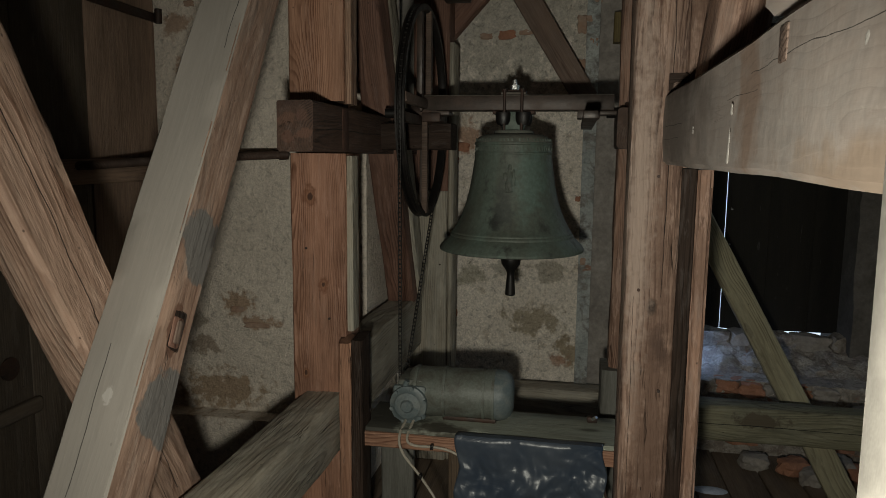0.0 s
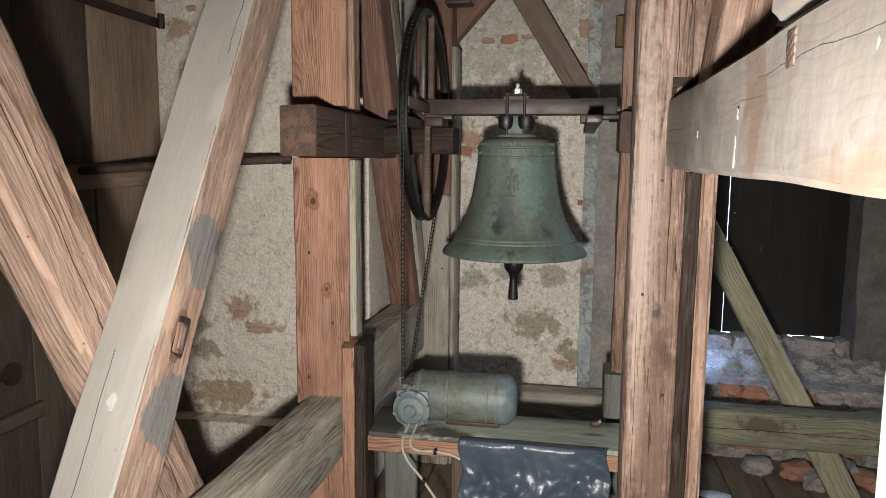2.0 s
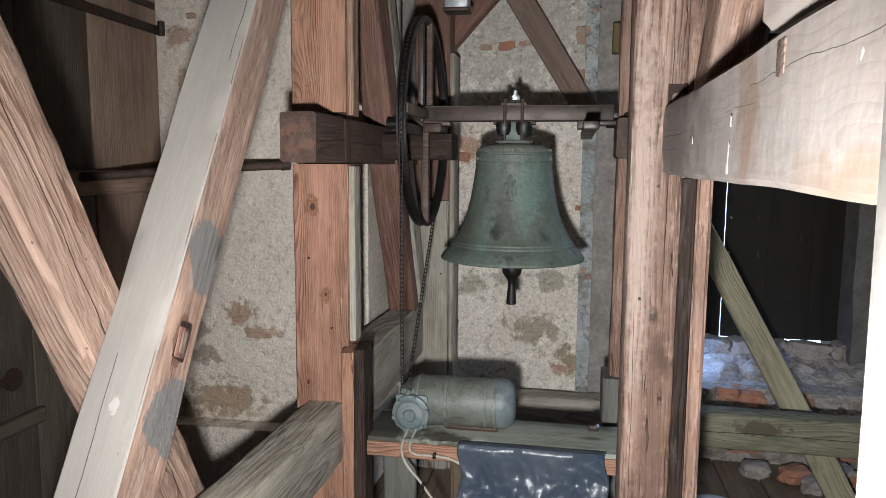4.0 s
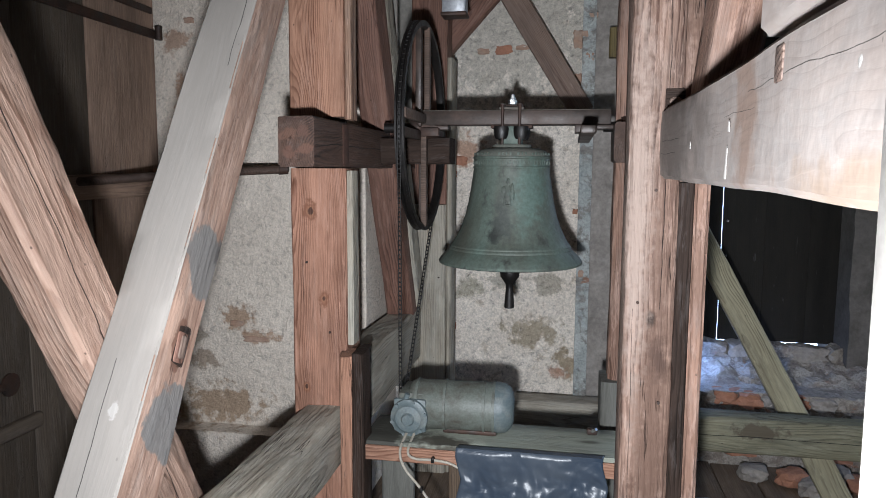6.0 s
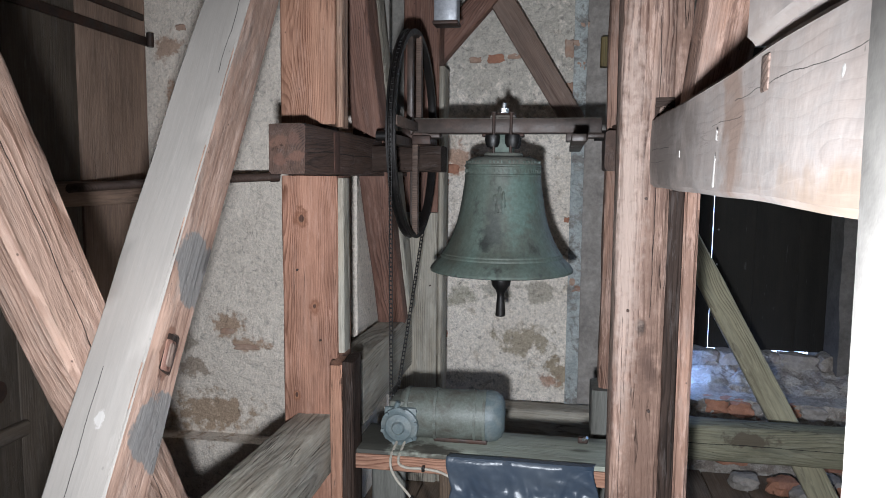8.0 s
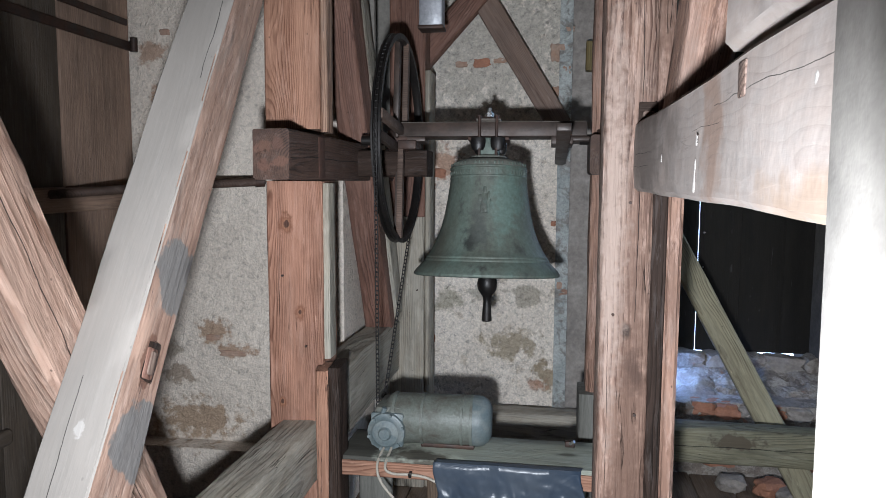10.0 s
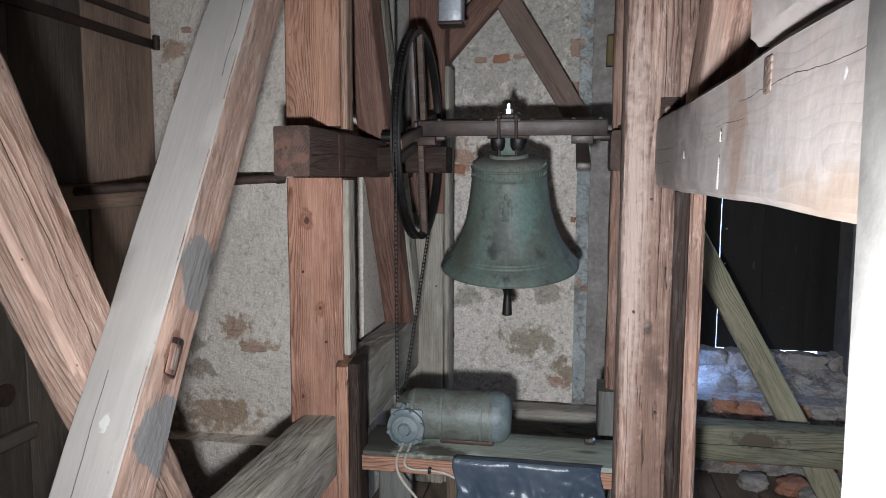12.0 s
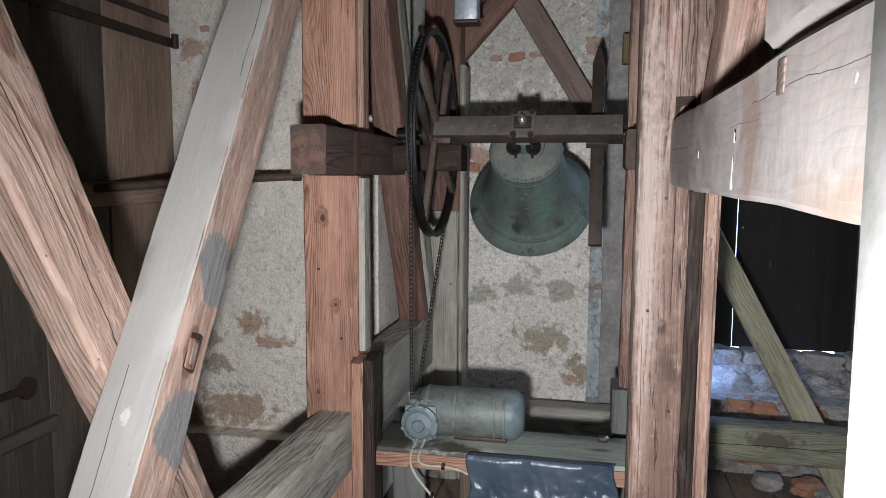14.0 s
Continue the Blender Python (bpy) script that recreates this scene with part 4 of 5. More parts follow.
for (y, z, l) in ((1.1945, 1.6199, 0.030), (0.6708, 1.6928, 0.016), (1.1869, 1.6768, 0.010), (1.55, 1.66, 0.009)):
    link("drip", lathe_bm([(0, -l), (0.005, -l * 0.9), (0.003, 0), (0.0035, l * 0.6), (0, l * 0.9)], 10, Matrix.Translation((0.244, y, z)) @ Matrix.Rotation(radians(8), 4, "X") @ Matrix.Diagonal((0.3, 1.7, 1, 1))), LIME_DRIP, tower_frame, "white lime drip")

# flat dark block in place of the shaded hollow in the post
link("post_notch", block_bm((0.256, 2.076, 1.772), (0.310, 2.083, 1.838), 0.003), DARK_WOOD, tower_frame, "dark block for the shade in the post's mortise")
link("notch_block", block_bm((0.266, 2.070, 1.768), (0.302, 2.082, 1.812), 0.010), BRACE_BROWN, tower_frame, "small pale block in the mortise")

# ---- plank partition at the left ----
partition = tagged(new("wall_planks"), "dark plank partition with iron strap and rail", "plank wall", kind="structure")
SEAMS = (-1.6, -1.3, -0.96, -0.69, -0.16, 0.14, 0.48, 0.75, 1.28, 1.58, 1.90, 2.364, 2.783, 3.298)
# the last plank takes the paler wood, all nearer ones the darker
for i, (y0, y1) in enumerate(zip(SEAMS, SEAMS[1:])):
    box_beam("plank", (-2.14 - 0.006 * (i % 2), y0, FLOOR), (-2.10 - 0.006 * (i % 2), y1 - 0.006, 3.2), PARTITION_PALE if y0 > 2.7 else PARTITION_DARK, partition, along="z", wane=0.002, bevel=0.004, step=0.3)
box_beam("batten", (-2.10, 0.5, 1.468), (-2.04, 3.29, 1.575), PARTITION_PALE, partition, along="y", wane=0.004)
box_beam("lower_batten", (-2.10, 0.5, 0.570), (-2.06, 2.356, 0.632), PARTITION_DARK, partition, along="y", wane=0.003)
strap = thing("iron_strap", "black forged iron strap on the planks", "iron strap")
link("bar", block_bm((-2.098, 2.2, 2.254), (-2.080, 3.30, 2.296), 0.004), IRON, strap)
link("knuckle", rod_bm((-2.07, 3.285, 2.250), (-2.07, 3.285, 2.318), 0.018), IRON, strap)
upper_strap = thing("iron_strap", "black forged iron strap near the top of the planks", "iron strap")
link("bar", block_bm((-2.098, 2.3, 2.372), (-2.084, 3.26, 2.404), 0.004), IRON, upper_strap)
strap2 = thing("hinge_strap", "rusty spear-ended hinge strap on the planks", "hinge")
link("bar", block_bm((-2.097, 1.9, 0.763), (-2.085, 2.21, 0.793), 0.003), IRON, strap2)
link("tip", lathe_bm([(0, -0.006), (0.045, -0.004), (0.045, 0.004), (0, 0.006)], 16, Matrix.Translation((-2.09, 2.236, 0.778)) @ X_AXIS), IRON, strap2)
pole = thing("locking_pole", "dark wooden pole leaning across to the wall", "pole")
link("shaft", tube_bm([(-2.06, 2.60, 1.545), (-1.65, 2.95, 1.585), (-1.345, 3.14, 1.604)], 0.020, 12), DARK_OAK, pole)
link("ferrule", rod_bm((-1.37, 3.125, 1.603), (-1.335, 3.147, 1.606), 0.026), IRON, pole)

# ---- the bell, its headstock and wheel: one thing that swings about the bearing axis ----
PIVOT = Vector((-0.2535, 3.0, 1.788))
LIFT = 0.034  # the headstock sits this much above the bearing axis
bell = thing("swinging_bell", "green bronze church bell on a steel headstock with a rope wheel", "bell", at=PIVOT)
OUTER = [(0.0, -0.108), (0.080, -0.108), (0.084, -0.112), (0.086, -0.122), (0.112, -0.124), (0.138, -0.131), (0.155, -0.143), (0.162, -0.158), (0.1645, -0.161), (0.1645, -0.167),
         (0.161, -0.170), (0.1615, -0.198), (0.1640, -0.201), (0.1640, -0.206), (0.162, -0.209), (0.166, -0.245), (0.174, -0.300), (0.1835, -0.355), (0.1965, -0.410), (0.215, -0.462),
         (0.236, -0.504), (0.2520, -0.530), (0.2565, -0.533), (0.2585, -0.538), (0.2580, -0.541), (0.2625, -0.545), (0.2645, -0.550), (0.2645, -0.554), (0.284, -0.572), (0.301, -0.590), (0.3095, -0.604), (0.308, -0.613), (0.300, -0.6165)]
INNER = [(0.288, -0.612), (0.254, -0.575), (0.219, -0.525), (0.192, -0.470), (0.174, -0.410), (0.160, -0.340), (0.150, -0.260), (0.145, -0.190), (0.135, -0.158), (0.100, -0.145), (0.0, -0.142)]
body = link("bell_body", lathe_bm(OUTER[7:] + INNER[:1], 96), BRONZE, bell, "green-brown patinated bronze bell")
link("bell_shoulder", lathe_bm(OUTER[:8], 96), BRONZE_DUST, body, "dust-covered top of the bell")
link("bell_inside", lathe_bm(INNER, 96), VERDIGRIS, body, "dark inside with pale verdigris flakes")


def relief_bars():
    """The cast inscription, worn past reading: two rows of raised bars round the shoulder."""
    for z, r, n, seed in ((-0.1500, 0.1580, 62, 1), (-0.185, 0.1612, 66, 2)):
        rnd = random.Random(seed)
        for k in range(n):
            if rnd.random() < 0.12:
                continue
            w, h = rnd.uniform(0.004, 0.010), rnd.uniform(0.012, 0.017)
            bm = block_bm((-0.0025, -w / 2, -h / 2), (0.0025, w / 2, h / 2), 0.0010)
            link("letter_bar", bm, BRONZE, body, "", Matrix.Rotation(2 * math.pi * k / n, 4, "Z") @ Matrix.Translation((r, 0, z + rnd.uniform(-0.002, 0.002))))


relief_bars()


def relief_shape():
    """A plain worn relief on the waist, of soft lobes."""
    bm = bmesh.new()
    for (u, z, w, h) in ((0.002, -0.262, 0.011, 0.016), (0.0, -0.302, 0.017, 0.042), (-0.016, -0.296, 0.013, 0.016), (0.018, -0.288, 0.008, 0.022), (0.026, -0.318, 0.004, 0.020), (-0.010, -0.338, 0.007, 0.024), (0.006, -0.335, 0.012, 0.020), (0.0, -0.358, 0.024, 0.004)):
        r = 0.166 + (-0.245 - z) * 0.165
        bmesh.ops.create_icosphere(bm, subdivisions=2, radius=1, matrix=Matrix.Translation((u, -r, z)) @ Matrix.Rotation(radians(-14), 4, "X") @ Matrix.Diagonal((w * 0.8, 0.0030, h, 1)))
    link("relief", bm, BRONZE, body, "small worn cast relief")


relief_shape()

# headstock: a steel channel with plates, straps, clamps and journals
HX0, HX1 = -0.385, 0.408
link("headstock", block_bm((HX0, -0.05, -0.026), (HX1, 0.05, 0.034), 0.004), STEEL_BROWN, bell, "brown painted steel headstock")
link("headstock_top", block_bm((HX0 + 0.004, -0.048, 0.0335), (HX1 - 0.002, 0.048, 0.0365), 0.001), STEEL_DUSTY, bell, "dust-covered top flange")
link("end_plate", block_bm((HX0 - 0.016, -0.072, -0.034), (HX0 + 0.004, 0.072, 0.042), 0.012), STEEL_BROWN, bell)
for x in (-0.30, -0.12, 0.10, 0.27, 0.38):
    link("rivet", lathe_bm([(0, 0.007), (0.008, 0.005), (0.011, 0.0), (0.0, -0.001)], 14, Matrix.Translation((x, 0.0, 0.0365))), STEEL_DUSTY, bell)
link("top_plate", block_bm((-0.052, -0.066, 0.0365), (0.052, 0.066, 0.047), 0.003), STEEL_DUSTY, bell)
link("pad", block_bm((-0.036, -0.026, 0.045), (0.036, 0.026, 0.060), 0.003), IRON, bell)
link("centre_bolt", lathe_bm([(0, 0.105), (0.009, 0.103), (0.010, 0.082), (0.019, 0.081), (0.019, 0.062), (0.0, 0.060)], 6), ZINC, bell, "bright zinc centre bolt")
for x in (-0.036, 0.036):
    for yy in (-0.058, 0.058):
        link("strap_rod", rod_bm((x, yy * 1.15, -0.112), (x, yy * 1.15, 0.055), 0.0065), IRON, bell)
        link("nut", lathe_bm([(0, 0.060), (0.012, 0.060), (0.013, 0.045), (0, 0.045)], 6, Matrix.Translation((x, yy, 0))), IRON, bell)
        link("clamp", lathe_bm([(0.0, -0.034), (0.030, -0.034), (0.032, -0.044), (0.030, -0.070), (0.022, -0.086), (0.0, -0.088)], 16, Matrix.Translation((x * 1.15, yy * 1.0, 0)) @ Matrix.Diagonal((1, 0.62, 1, 1))), IRON_BLACK, bell)
link("crown", block_bm((-0.045, -0.055, -0.110), (0.045, 0.055, -0.030), 0.012), BRONZE, bell)
link("cross_plate", block_bm((-0.088, -0.04, -0.040), (0.088, 0.04, -0.0265), 0.003), IRON, bell)
for sx in (-1, 1):
    link("bearing_shoe", block_bm((sx * 0.345 - 0.075, -0.045, -0.046), (sx * 0.345 + 0.075, 0.045, -0.0265), 0.005), STEEL_BROWN, bell)
link("journal", rod_bm((0.38, 0, 0.0), (0.475, 0, 0.0), 0.022, 16), IRON_BLACK, bell)
link("journal", rod_bm((HX0 + 0.03, 0, 0.0), (-0.56, 0, 0.0), 0.022, 16), IRON_BLACK, bell)


def counter_lever():
    """A flat iron bar through the headstock, square to it, with a pointed tip."""
    bm = block_bm((0.281, -0.50, -0.086), (0.333, 0.40, -0.058), 0.004)
    ob = link("lever", bm, STEEL_BROWN, bell, "flat brown iron lever bar")
    tip = bmesh.new()
    a = [tip.verts.new(p) for p in ((0.281, 0.398, -0.085), (0.333, 0.398, -0.085), (0.333, 0.398, -0.059), (0.281, 0.398, -0.059))]
    e = [tip.verts.new(p) for p in ((0.304, 0.50, -0.076), (0.314, 0.50, -0.076), (0.314, 0.50, -0.064), (0.304, 0.50, -0.064))]
    for k in range(4):
        tip.faces.new((a[k], a[(k + 1) % 4], e[(k + 1) % 4], e[k]))
    tip.faces.new(a[::-1])
    tip.faces.new(e)
    link("lever_tip", tip, STEEL_BROWN, ob)
    link("lever_clamp", block_bm((0.262, -0.055, -0.060), (0.352, 0.055, -0.026), 0.004), STEEL_BROWN, ob)


counter_lever()


def wheel():
    """The drive wheel: a grooved black iron rim, a hub and flat wooden and iron spokes."""
    x0, R = -0.388, 0.437
    prof = [(R, -0.018), (R + 0.010, -0.018), (R + 0.010, -0.011), (R - 0.004, -0.006), (R - 0.004, 0.006), (R + 0.010, 0.011), (R + 0.010, 0.018), (R - 0.012, 0.018), (R - 0.018, 0.010), (R - 0.018, -0.010), (R - 0.012, -0.018)]
    at = Matrix.Translation((x0, 0, 0.0)) @ X_AXIS
    rim = link("wheel_rim", lathe_bm(prof, 96, at, closed=True), IRON_BLACK, bell, "black grooved iron wheel rim")
    link("wheel_hub", lathe_bm([(0, -0.05), (0.045, -0.05), (0.05, -0.04), (0.05, 0.03), (0.045, 0.04), (0, 0.04)], 24, at), IRON, bell)
    for k in range(4):
        for s in (-1, 1):
            m = Matrix.Translation((x0, 0, 0.0)) @ Matrix.Rotation(radians(90 * k), 4, "X")
            bm = block_bm((-0.012 + 0.012 * s, -0.019 + s * 0.034, 0.03), (0.012 + 0.012 * s, 0.019 + s * 0.034, R - 0.008), 0.003)
            link("spoke", bm, STEEL_BROWN if s < 0 else SPOKE_WOOD, rim, "", m)
    link("rim_clamp", tube_bm(smooth_path([(x0, 0.20, 0.395), (x0 - 0.01, 0.235, 0.41), (x0 - 0.02, 0.245, 0.385), (x0, 0.225, 0.37)], 6), 0.010), IRON_BLACK, rim, "wire tie on the rim")
    return x0, R


WHEEL_X, WHEEL_R = wheel()
for ob in bell.children:
    if ob.name.split(".")[0] not in ("wheel_rim", "wheel_hub", "spoke", "journal"):
        ob.location.z += LIFT

# clapper: hangs inside the bell and swings on its own
CLAPPER_TOP = -0.165 + LIFT
clapper = new("clapper")
clapper.parent = bell
clapper.location = (0, 0, CLAPPER_TOP)
tagged(clapper, "black iron clapper with a ball and a long tail")
link("shaft", lathe_bm([(0, 0.0), (0.012, 0.0), (0.012, -0.395), (0.02, -0.43), (0.036, -0.456), (0.044, -0.486), (0.040, -0.514), (0.024, -0.536), (0.017, -0.55), (0.0165, -0.57), (0.020, -0.610), (0.022, -0.648), (0.019, -0.652), (0, -0.652)], 32), IRON_BLACK, clapper)
link("staple", tube_bm(smooth_path([(-0.02, 0, 0.02), (-0.02, 0, -0.005), (0.0, 0, -0.02), (0.02, 0, -0.005), (0.02, 0, 0.02)], 6), 0.006), IRON, clapper)

# bearings on both side frames
for (x, w) in ((0.172, 0.05), (-0.60, 0.05)):
    b_ = thing("bearing", "rusty iron plummer block", "bearing", "bell bearings")
    link("housing", lathe_bm([(0, -w / 2), (0.04, -w / 2), (0.045, -w / 2 + 0.01), (0.045, w / 2 - 0.01), (0.04, w / 2), (0, w / 2)], 24, Matrix.Translation((x + (0.05 if x > 0 else 0), 3.0, 1.788)) @ X_AXIS), IRON, b_)
    link("foot", block_bm((x + (0.02 if x > 0 else -0.04), 2.93, 1.747 if x < 0 else 1.760), (x + (0.09 if x > 0 else 0.04), 3.07, 1.785), 0.005), IRON, b_)


# ---- the ringing motor on its plank ----
motor = thing("ringing_motor", "dusty grey-green electric ringing motor with gearbox", "electric motor", at=(-0.41, 2.63, 0.58))
MZ, MR = 0.0985, 0.097


def along_x(profile, seg=48):
    return lathe_bm(profile, seg, Matrix.Translation((0, 0, MZ)) @ Matrix.Rotation(radians(2), 4, "Z") @ X_AXIS)


link("housing", along_x([(0, -0.20), (0.075, -0.20), (0.088, -0.192), (MR, -0.175), (MR, 0.150), (MR - 0.004, 0.178), (MR - 0.020, 0.199), (MR - 0.045, 0.209), (0, 0.211)]), MOTOR_PAINT, motor, "grey-green dusty motor drum")
for x in (-0.165, -0.055, 0.098, 0.135):
    link("band", along_x([(MR - 0.002, x - 0.006), (MR + 0.004, x - 0.005), (MR + 0.004, x + 0.005), (MR - 0.002, x + 0.006)]), MOTOR_PAINT, motor)
link("end_cap", along_x([(MR + 0.001, 0.140), (MR + 0.002, 0.155), (MR - 0.002, 0.180), (MR - 0.018, 0.202), (MR - 0.043, 0.212), (0, 0.214), (0, 0.205), (MR - 0.03, 0.15)]), MOTOR_BLUE, motor, "blue-grey rounded end cap")
link("foot", block_bm((-0.06, -0.055, 0.0), (0.15, 0.055, 0.018), 0.006), IRON, motor)
link("gear_case", block_bm((-0.235, -0.085, 0.004), (-0.125, 0.08, 0.165), 0.015), MOTOR_PAINT, motor)
link("flange", block_bm((-0.247, -0.105, 0.012), (-0.118, -0.084, 0.145), 0.010), MOTOR_BLUE, motor)
cover = link("gear_cover", lathe_bm([(0, -0.040), (0.020, -0.040), (0.024, -0.034), (0.026, -0.030), (0.050, -0.026), (0.058, -0.016), (0.072, -0.012), (0.074, 0.0), (0, 0.0)], 36, Matrix.Translation((-0.183, -0.104, 0.074)) @ Y_AXIS @ Matrix.Diagonal((1, 1, -1, 1)) @ Matrix.Diagonal((1, 1, -1, 1))), MOTOR_BLUE, motor, "round blue-grey gear cover")
for i in range(6):
    a = radians(60 * i + 15)
    link("bolt", rod_bm((-0.183 + 0.066 * math.cos(a), -0.126, 0.074 + 0.066 * math.sin(a)), (-0.183 + 0.066 * math.cos(a), -0.10, 0.074 + 0.066 * math.sin(a)), 0.008, 6), MOTOR_BLUE, cover)
link("eye", rod_bm((-0.20, -0.10, 0.14), (-0.19, -0.10, 0.165), 0.010), MOTOR_BLUE, cover)
SPROCKET = Vector((-0.665, 2.72, 0.66))
link("sprocket", lathe_bm([(0, -0.012), (0.030, -0.012), (0.040, -0.004), (0.040, 0.004), (0.030, 0.012), (0, 0.012)], 18, Matrix.Translation(SPROCKET - Vector((-0.41, 2.63, 0.58))) @ X_AXIS), IRON_BLACK, motor)
link("shaft", rod_bm((-0.265, 0.09, 0.08), (-0.20, 0.09, 0.08), 0.014), IRON_BLACK, motor)


# ---- the drive chain between sprocket and wheel ----
def link_mesh():
    bm = bmesh.new()
    for s in (-1, 1):
        for e in (-0.0055, 0.0055):
            bmesh.ops.create_cube(bm, size=1, matrix=Matrix.Translation((s * 0.0052, 0, e)) @ Matrix.Diagonal((0.0022, 0.0098, 0.0098, 1)))
        bmesh.ops.create_cube(bm, size=1, matrix=Matrix.Translation((s * 0.0052, 0, 0)) @ Matrix.Diagonal((0.002, 0.006, 0.010, 1)))
    bmesh.ops.create_cone(bm, cap_ends=True, segments=8, radius1=0.0036, radius2=0.0036, depth=0.013, matrix=Matrix.Translation((0, 0, -0.0055)) @ X_AXIS)
    me = bpy.data.meshes.new("chain_link")
    bm.to_mesh(me)
    bm.free()
    me.materials.append(IRON_BLACK)
    return me


def chain():
    c = thing("drive_chain", "oily black roller chain from motor to wheel", "chain")
    me = link_mesh()
    wx = PIVOT.x + WHEEL_X
    hub = Vector((wx, 3.0, PIVOT.z))
    a0, a1 = Vector((SPROCKET.x, SPROCKET.y - 0.041, SPROCKET.z)), Vector((wx, 3.0 - WHEEL_R - 0.004, 1.79))
    b0, b1 = Vector((SPROCKET.x, SPROCKET.y + 0.041, SPROCKET.z)), Vector((wx, 3.0 + WHEEL_R * 0.55, PIVOT.z - WHEEL_R * 0.84))
    for p, q in ((a0, a1), (b0, b1)):
        d = q - p
        n = int(d.length / 0.0185)
        up = d.normalized()
        sx = Vector((1, 0, 0))
        yy = up.cross(sx).normalized()
        sx = yy.cross(up)
        rot = Matrix((sx, yy, up)).transposed().to_4x4()
        for k in range(n):
            ob = new("chain_link", me)
            ob.parent = c
            ob.matrix_basis = Matrix.Translation(p + d * ((k + 0.5) / n)) @ rot
    # the run that lies in the groove over the top of the wheel
    n = 60
    for k in range(n):
        a = radians(180 - k * 200 / n)
        ob = new("chain_link", me)
        ob.parent = c
        rr = WHEEL_R + 0.004
        ob.matrix_basis = Matrix.Translation(hub + Vector((0, math.cos(a) * rr, math.sin(a) * rr))) @ Matrix.Rotation(a - radians(180), 4, "X")
    return c


chain()


# ---- small things on and round the plank ----
def plastic_sheet():
    """A crumpled dark plastic film that hangs over the plank's edge."""
    bm = bmesh.new()
    nu, nv = 70, 60
    g = []
    for i in range(nu + 1):
        row = []
        for j in range(nv + 1):
            u, v = i / nu, j / nv
            x = -0.385 + 0.53 * u + 0.015 * noise.noise(Vector((v * 5, 0, 9)))
            s = v * 0.50 - 0.035
            if s < 0:
                p = Vector((x, 2.425 - s, 0.588))
            else:
                p = Vector((x, 2.418 - 0.03 * s, 0.584 - s * (1.0 + 0.10 * math.sin(u * 5))))
            w = noise.fractal(Vector((u * 3.2, v * 2.8, 4.0)), 0.7, 2.0, 4) * 0.022 * min(1.0, max(0.0, s) * 8 + 0.08)
            fold = -abs(math.sin(u * 7 + v * 2.0)) * 0.012 * min(1.0, max(0.0, s) * 6)
            p.y += w + fold - 0.004
            row.append(bm.verts.new(p))
        g.append(row)
    for i in range(nu):
        for j in range(nv):
            bm.faces.new((g[i][j], g[i + 1][j], g[i + 1][j + 1], g[i][j + 1]))
    ob = link("plastic_sheet", bm, FOIL)
    md = ob.modifiers.new("thickness", "SOLIDIFY")
    md.thickness = 0.0012
    return tagged(ob, "crumpled dark grey plastic film hanging over the plank", "plastic sheet")


plastic_sheet()
for pts in ([(-0.60, 2.53, 0.60), (-0.605, 2.425, 0.56), (-0.585, 2.41, 0.50), (-0.52, 2.41, 0.42), (-0.45, 2.40, 0.32), (-0.42, 2.40, 0.20), (-0.45, 2.42, FLOOR + 0.01)],
            [(-0.57, 2.53, 0.60), (-0.575, 2.425, 0.56), (-0.55, 2.42, 0.535), (-0.48, 2.425, 0.532), (-0.42, 2.425, 0.525), (-0.36, 2.425, 0.50)]):
    c_ = thing("cable", "cream electric cable of the motor", "cable", "motor cables")
    link("sheath", tube_bm(smooth_path(pts, 8), 0.0050, 8), CABLE_WHITE, c_)
    link("clip", block_bm((pts[3][0] - 0.006, pts[3][1] - 0.010, pts[3][2] - 0.010), (pts[3][0] + 0.006, pts[3][1] + 0.014, pts[3][2] + 0.010), 0.003), IRON_BLACK, c_)
hook = thing("wire_hook", "old wire hook hanging below the plank", "hook")
link("wire", tube_bm(smooth_path([(0.12, 2.44, 0.50), (0.10, 2.43, 0.45), (0.125, 2.43, 0.40), (0.15, 2.43, 0.45), (0.13, 2.44, 0.50), (0.16, 2.43, 0.38)], 6), 0.005), IRON, hook)
clampet = thing("cable_clamp", "small rusty clamp on the plank end", "clamp")
link("body", block_bm((0.085, 2.66, 0.581), (0.125, 2.69, 0.605), 0.006), IRON, clampet)
link("screw", rod_bm((0.105, 2.655, 0.60), (0.12, 2.64, 0.615), 0.006), ZINC, clampet)
case = thing("metal_case", "grey metal box fixed up in the frame", "metal box")
case_body = link("case_body", block_bm((-0.598, 3.18, 2.305), (-0.488, 3.27, 2.9), 0.012), GALV, case)
link("case_rim", block_bm((-0.602, 3.176, 2.300), (-0.484, 3.274, 2.318), 0.006), IRON, case_body)
puddle = thing("film_scrap", "bright scrap of clear film on the floorboards", "film scrap")
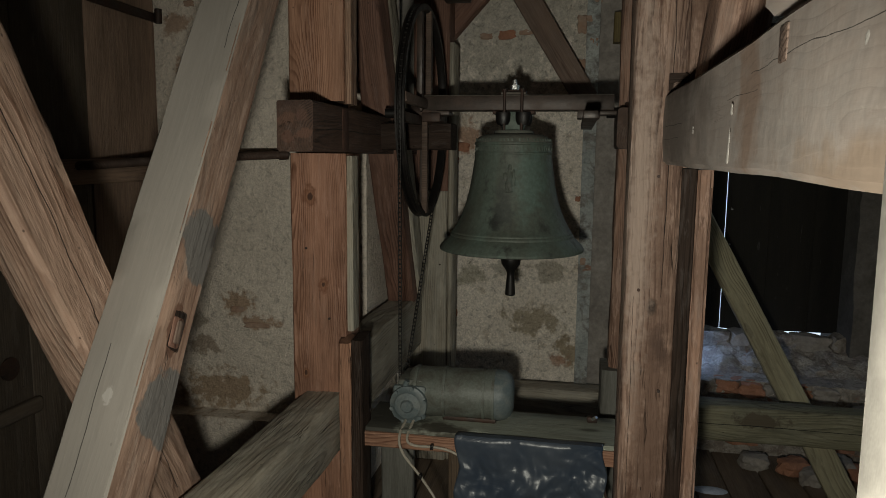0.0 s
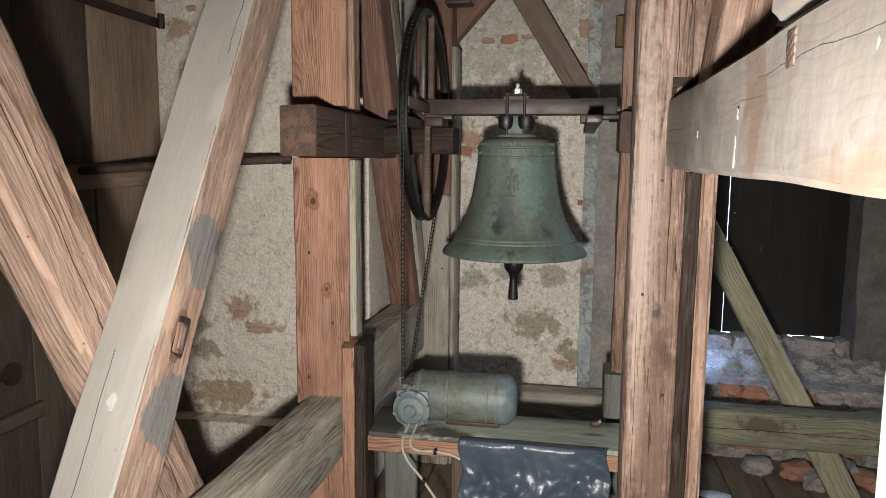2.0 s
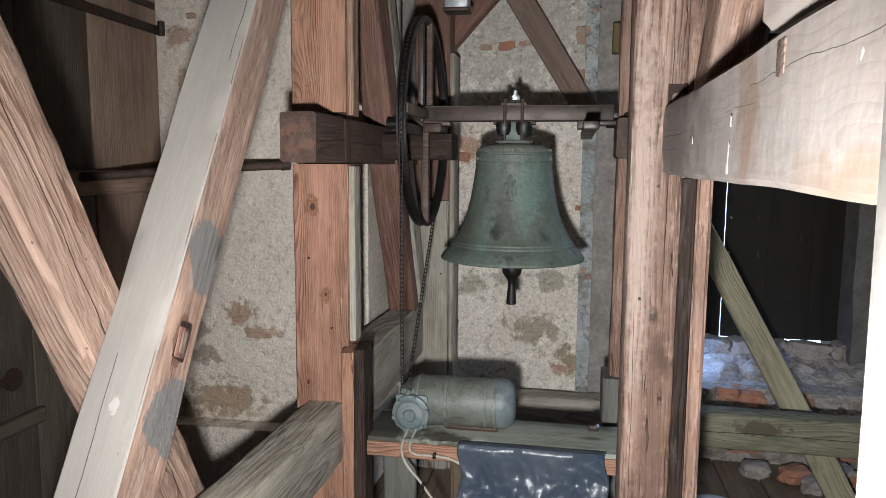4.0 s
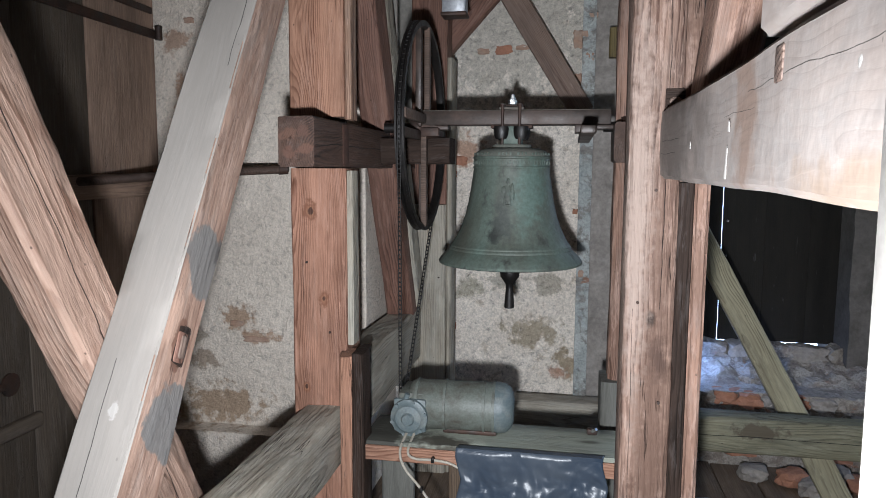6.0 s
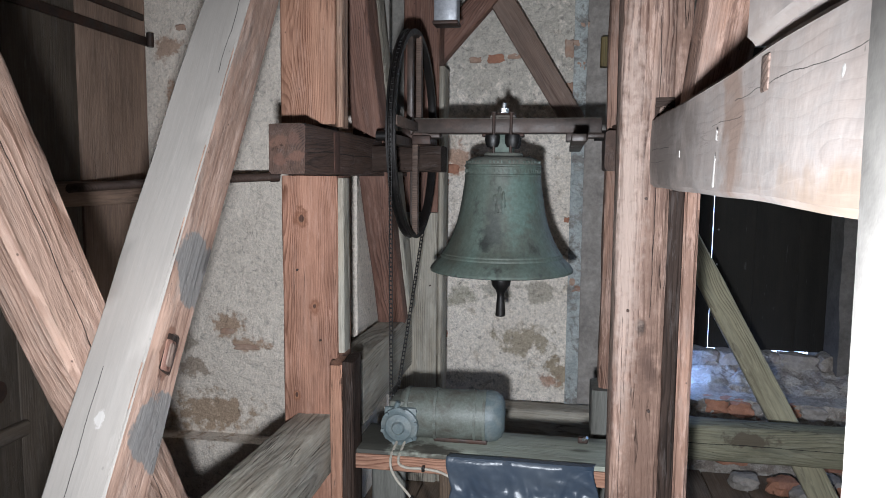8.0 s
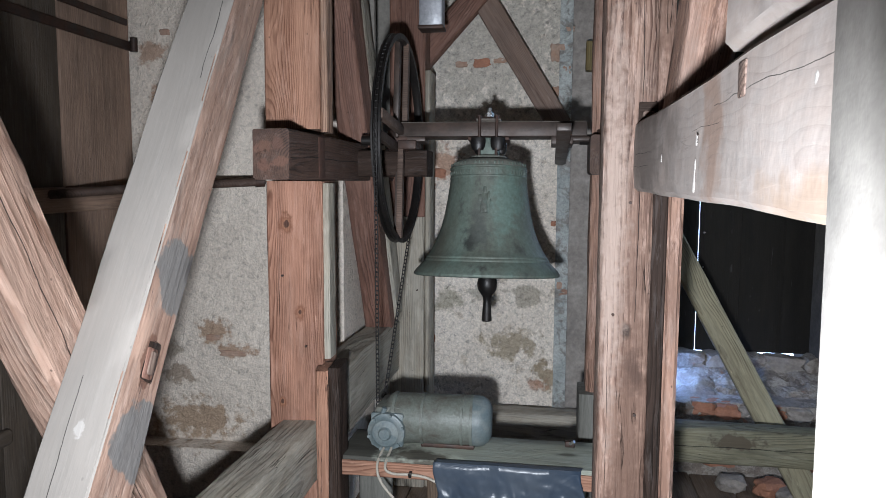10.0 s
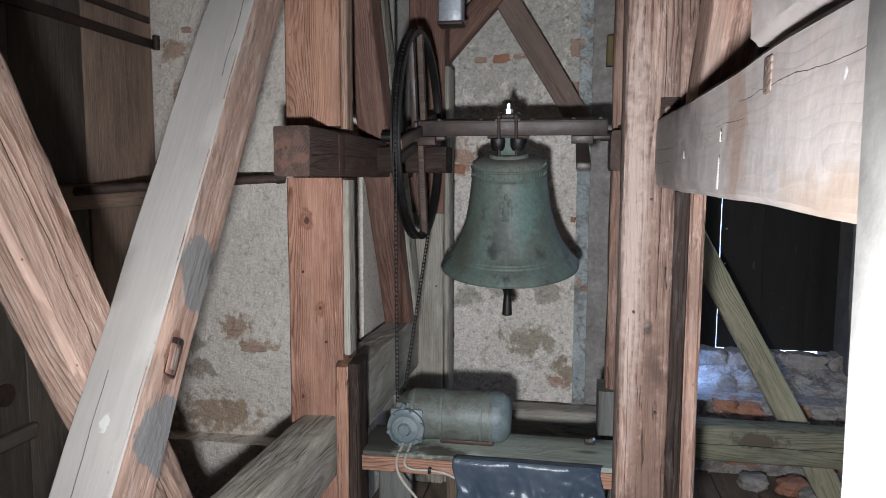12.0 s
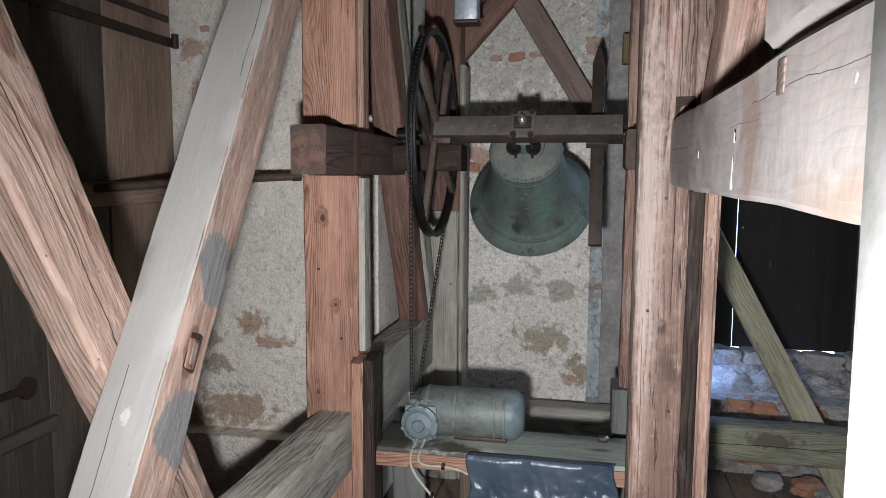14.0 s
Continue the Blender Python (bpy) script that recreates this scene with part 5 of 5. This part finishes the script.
link("scrap", lathe_bm([(0, 0.012), (0.05, 0.010), (0.08, 0.002), (0, 0.001)], 20, pose(0.750, 3.612, FLOOR + 0.006) @ Matrix.Diagonal((1.1, 0.6, 1, 1))), CLEAR_FILM, puddle)

# floorboards, last of all
x, i = -2.1, 0
while x < 2.6:
    width = (0.19, 0.22, 0.17, 0.21)[i % 4]
    box_beam("floorboard", (x, -1.6, FLOOR - 0.03), (min(x + width, 2.62) - 0.008, 4.15, FLOOR - 0.004 + 0.004 * (i % 3)), PLANK_DARK, floor, along="y", wane=0.003, bevel=0.003, step=0.5)
    x, i = x + width, i + 1


# ---- what moves ----
def swing(t):
    """The bell's tilt in degrees at t seconds: towards the camera is positive."""
    peaks = ((9.3, 0.0), (9.62, -3.0), (10.01, 6.0), (10.78, -13.0), (11.55, 22.0), (12.40, -40.0), (13.18, 52.0), (14.02, -59.0), (14.9, 70.0))
    if t <= peaks[0][0]:
        return 0.0
    for (t0, a0), (t1, a1) in zip(peaks, peaks[1:]):
        if t <= t1:
            f = (t - t0) / (t1 - t0)
            return a0 + (a1 - a0) * (1 - math.cos(math.pi * f)) / 2
    return 0.0


def clapper_swing(t):
    """The clapper's own tilt in the world: it lags, then is carried along."""
    keys = ((9.3, 0.0), (10.4, 1.0), (11.0, -2.0), (11.6, 3.0), (12.05, 0.0), (12.25, -6.0), (12.42, -32.0), (12.55, -28.0), (12.75, 0.0), (12.88, 14.0), (12.97, 34.0), (13.07, 55.0), (13.19, 70.0), (13.33, 60.0), (13.45, 40.0), (13.58, 10.0), (13.72, -22.0), (13.85, -52.0), (14.0, -70.0), (14.5, -60.0))
    if t <= keys[0][0]:
        return 0.0
    for (t0, a0), (t1, a1) in zip(keys, keys[1:]):
        if t <= t1:
            f = (t - t0) / (t1 - t0)
            return a0 + (a1 - a0) * (1 - math.cos(math.pi * f)) / 2
    return 0.0


def motions():
    times = [0.0, 9.0] + [9.2 + 0.1 * k for k in range(49)]
    walk(bell, [(t, pose(*PIVOT, -swing(t))) for t in times])
    walk(clapper, [(t, pose(0, 0, CLAPPER_TOP, swing(t) - clapper_swing(t))) for t in times])


motions()
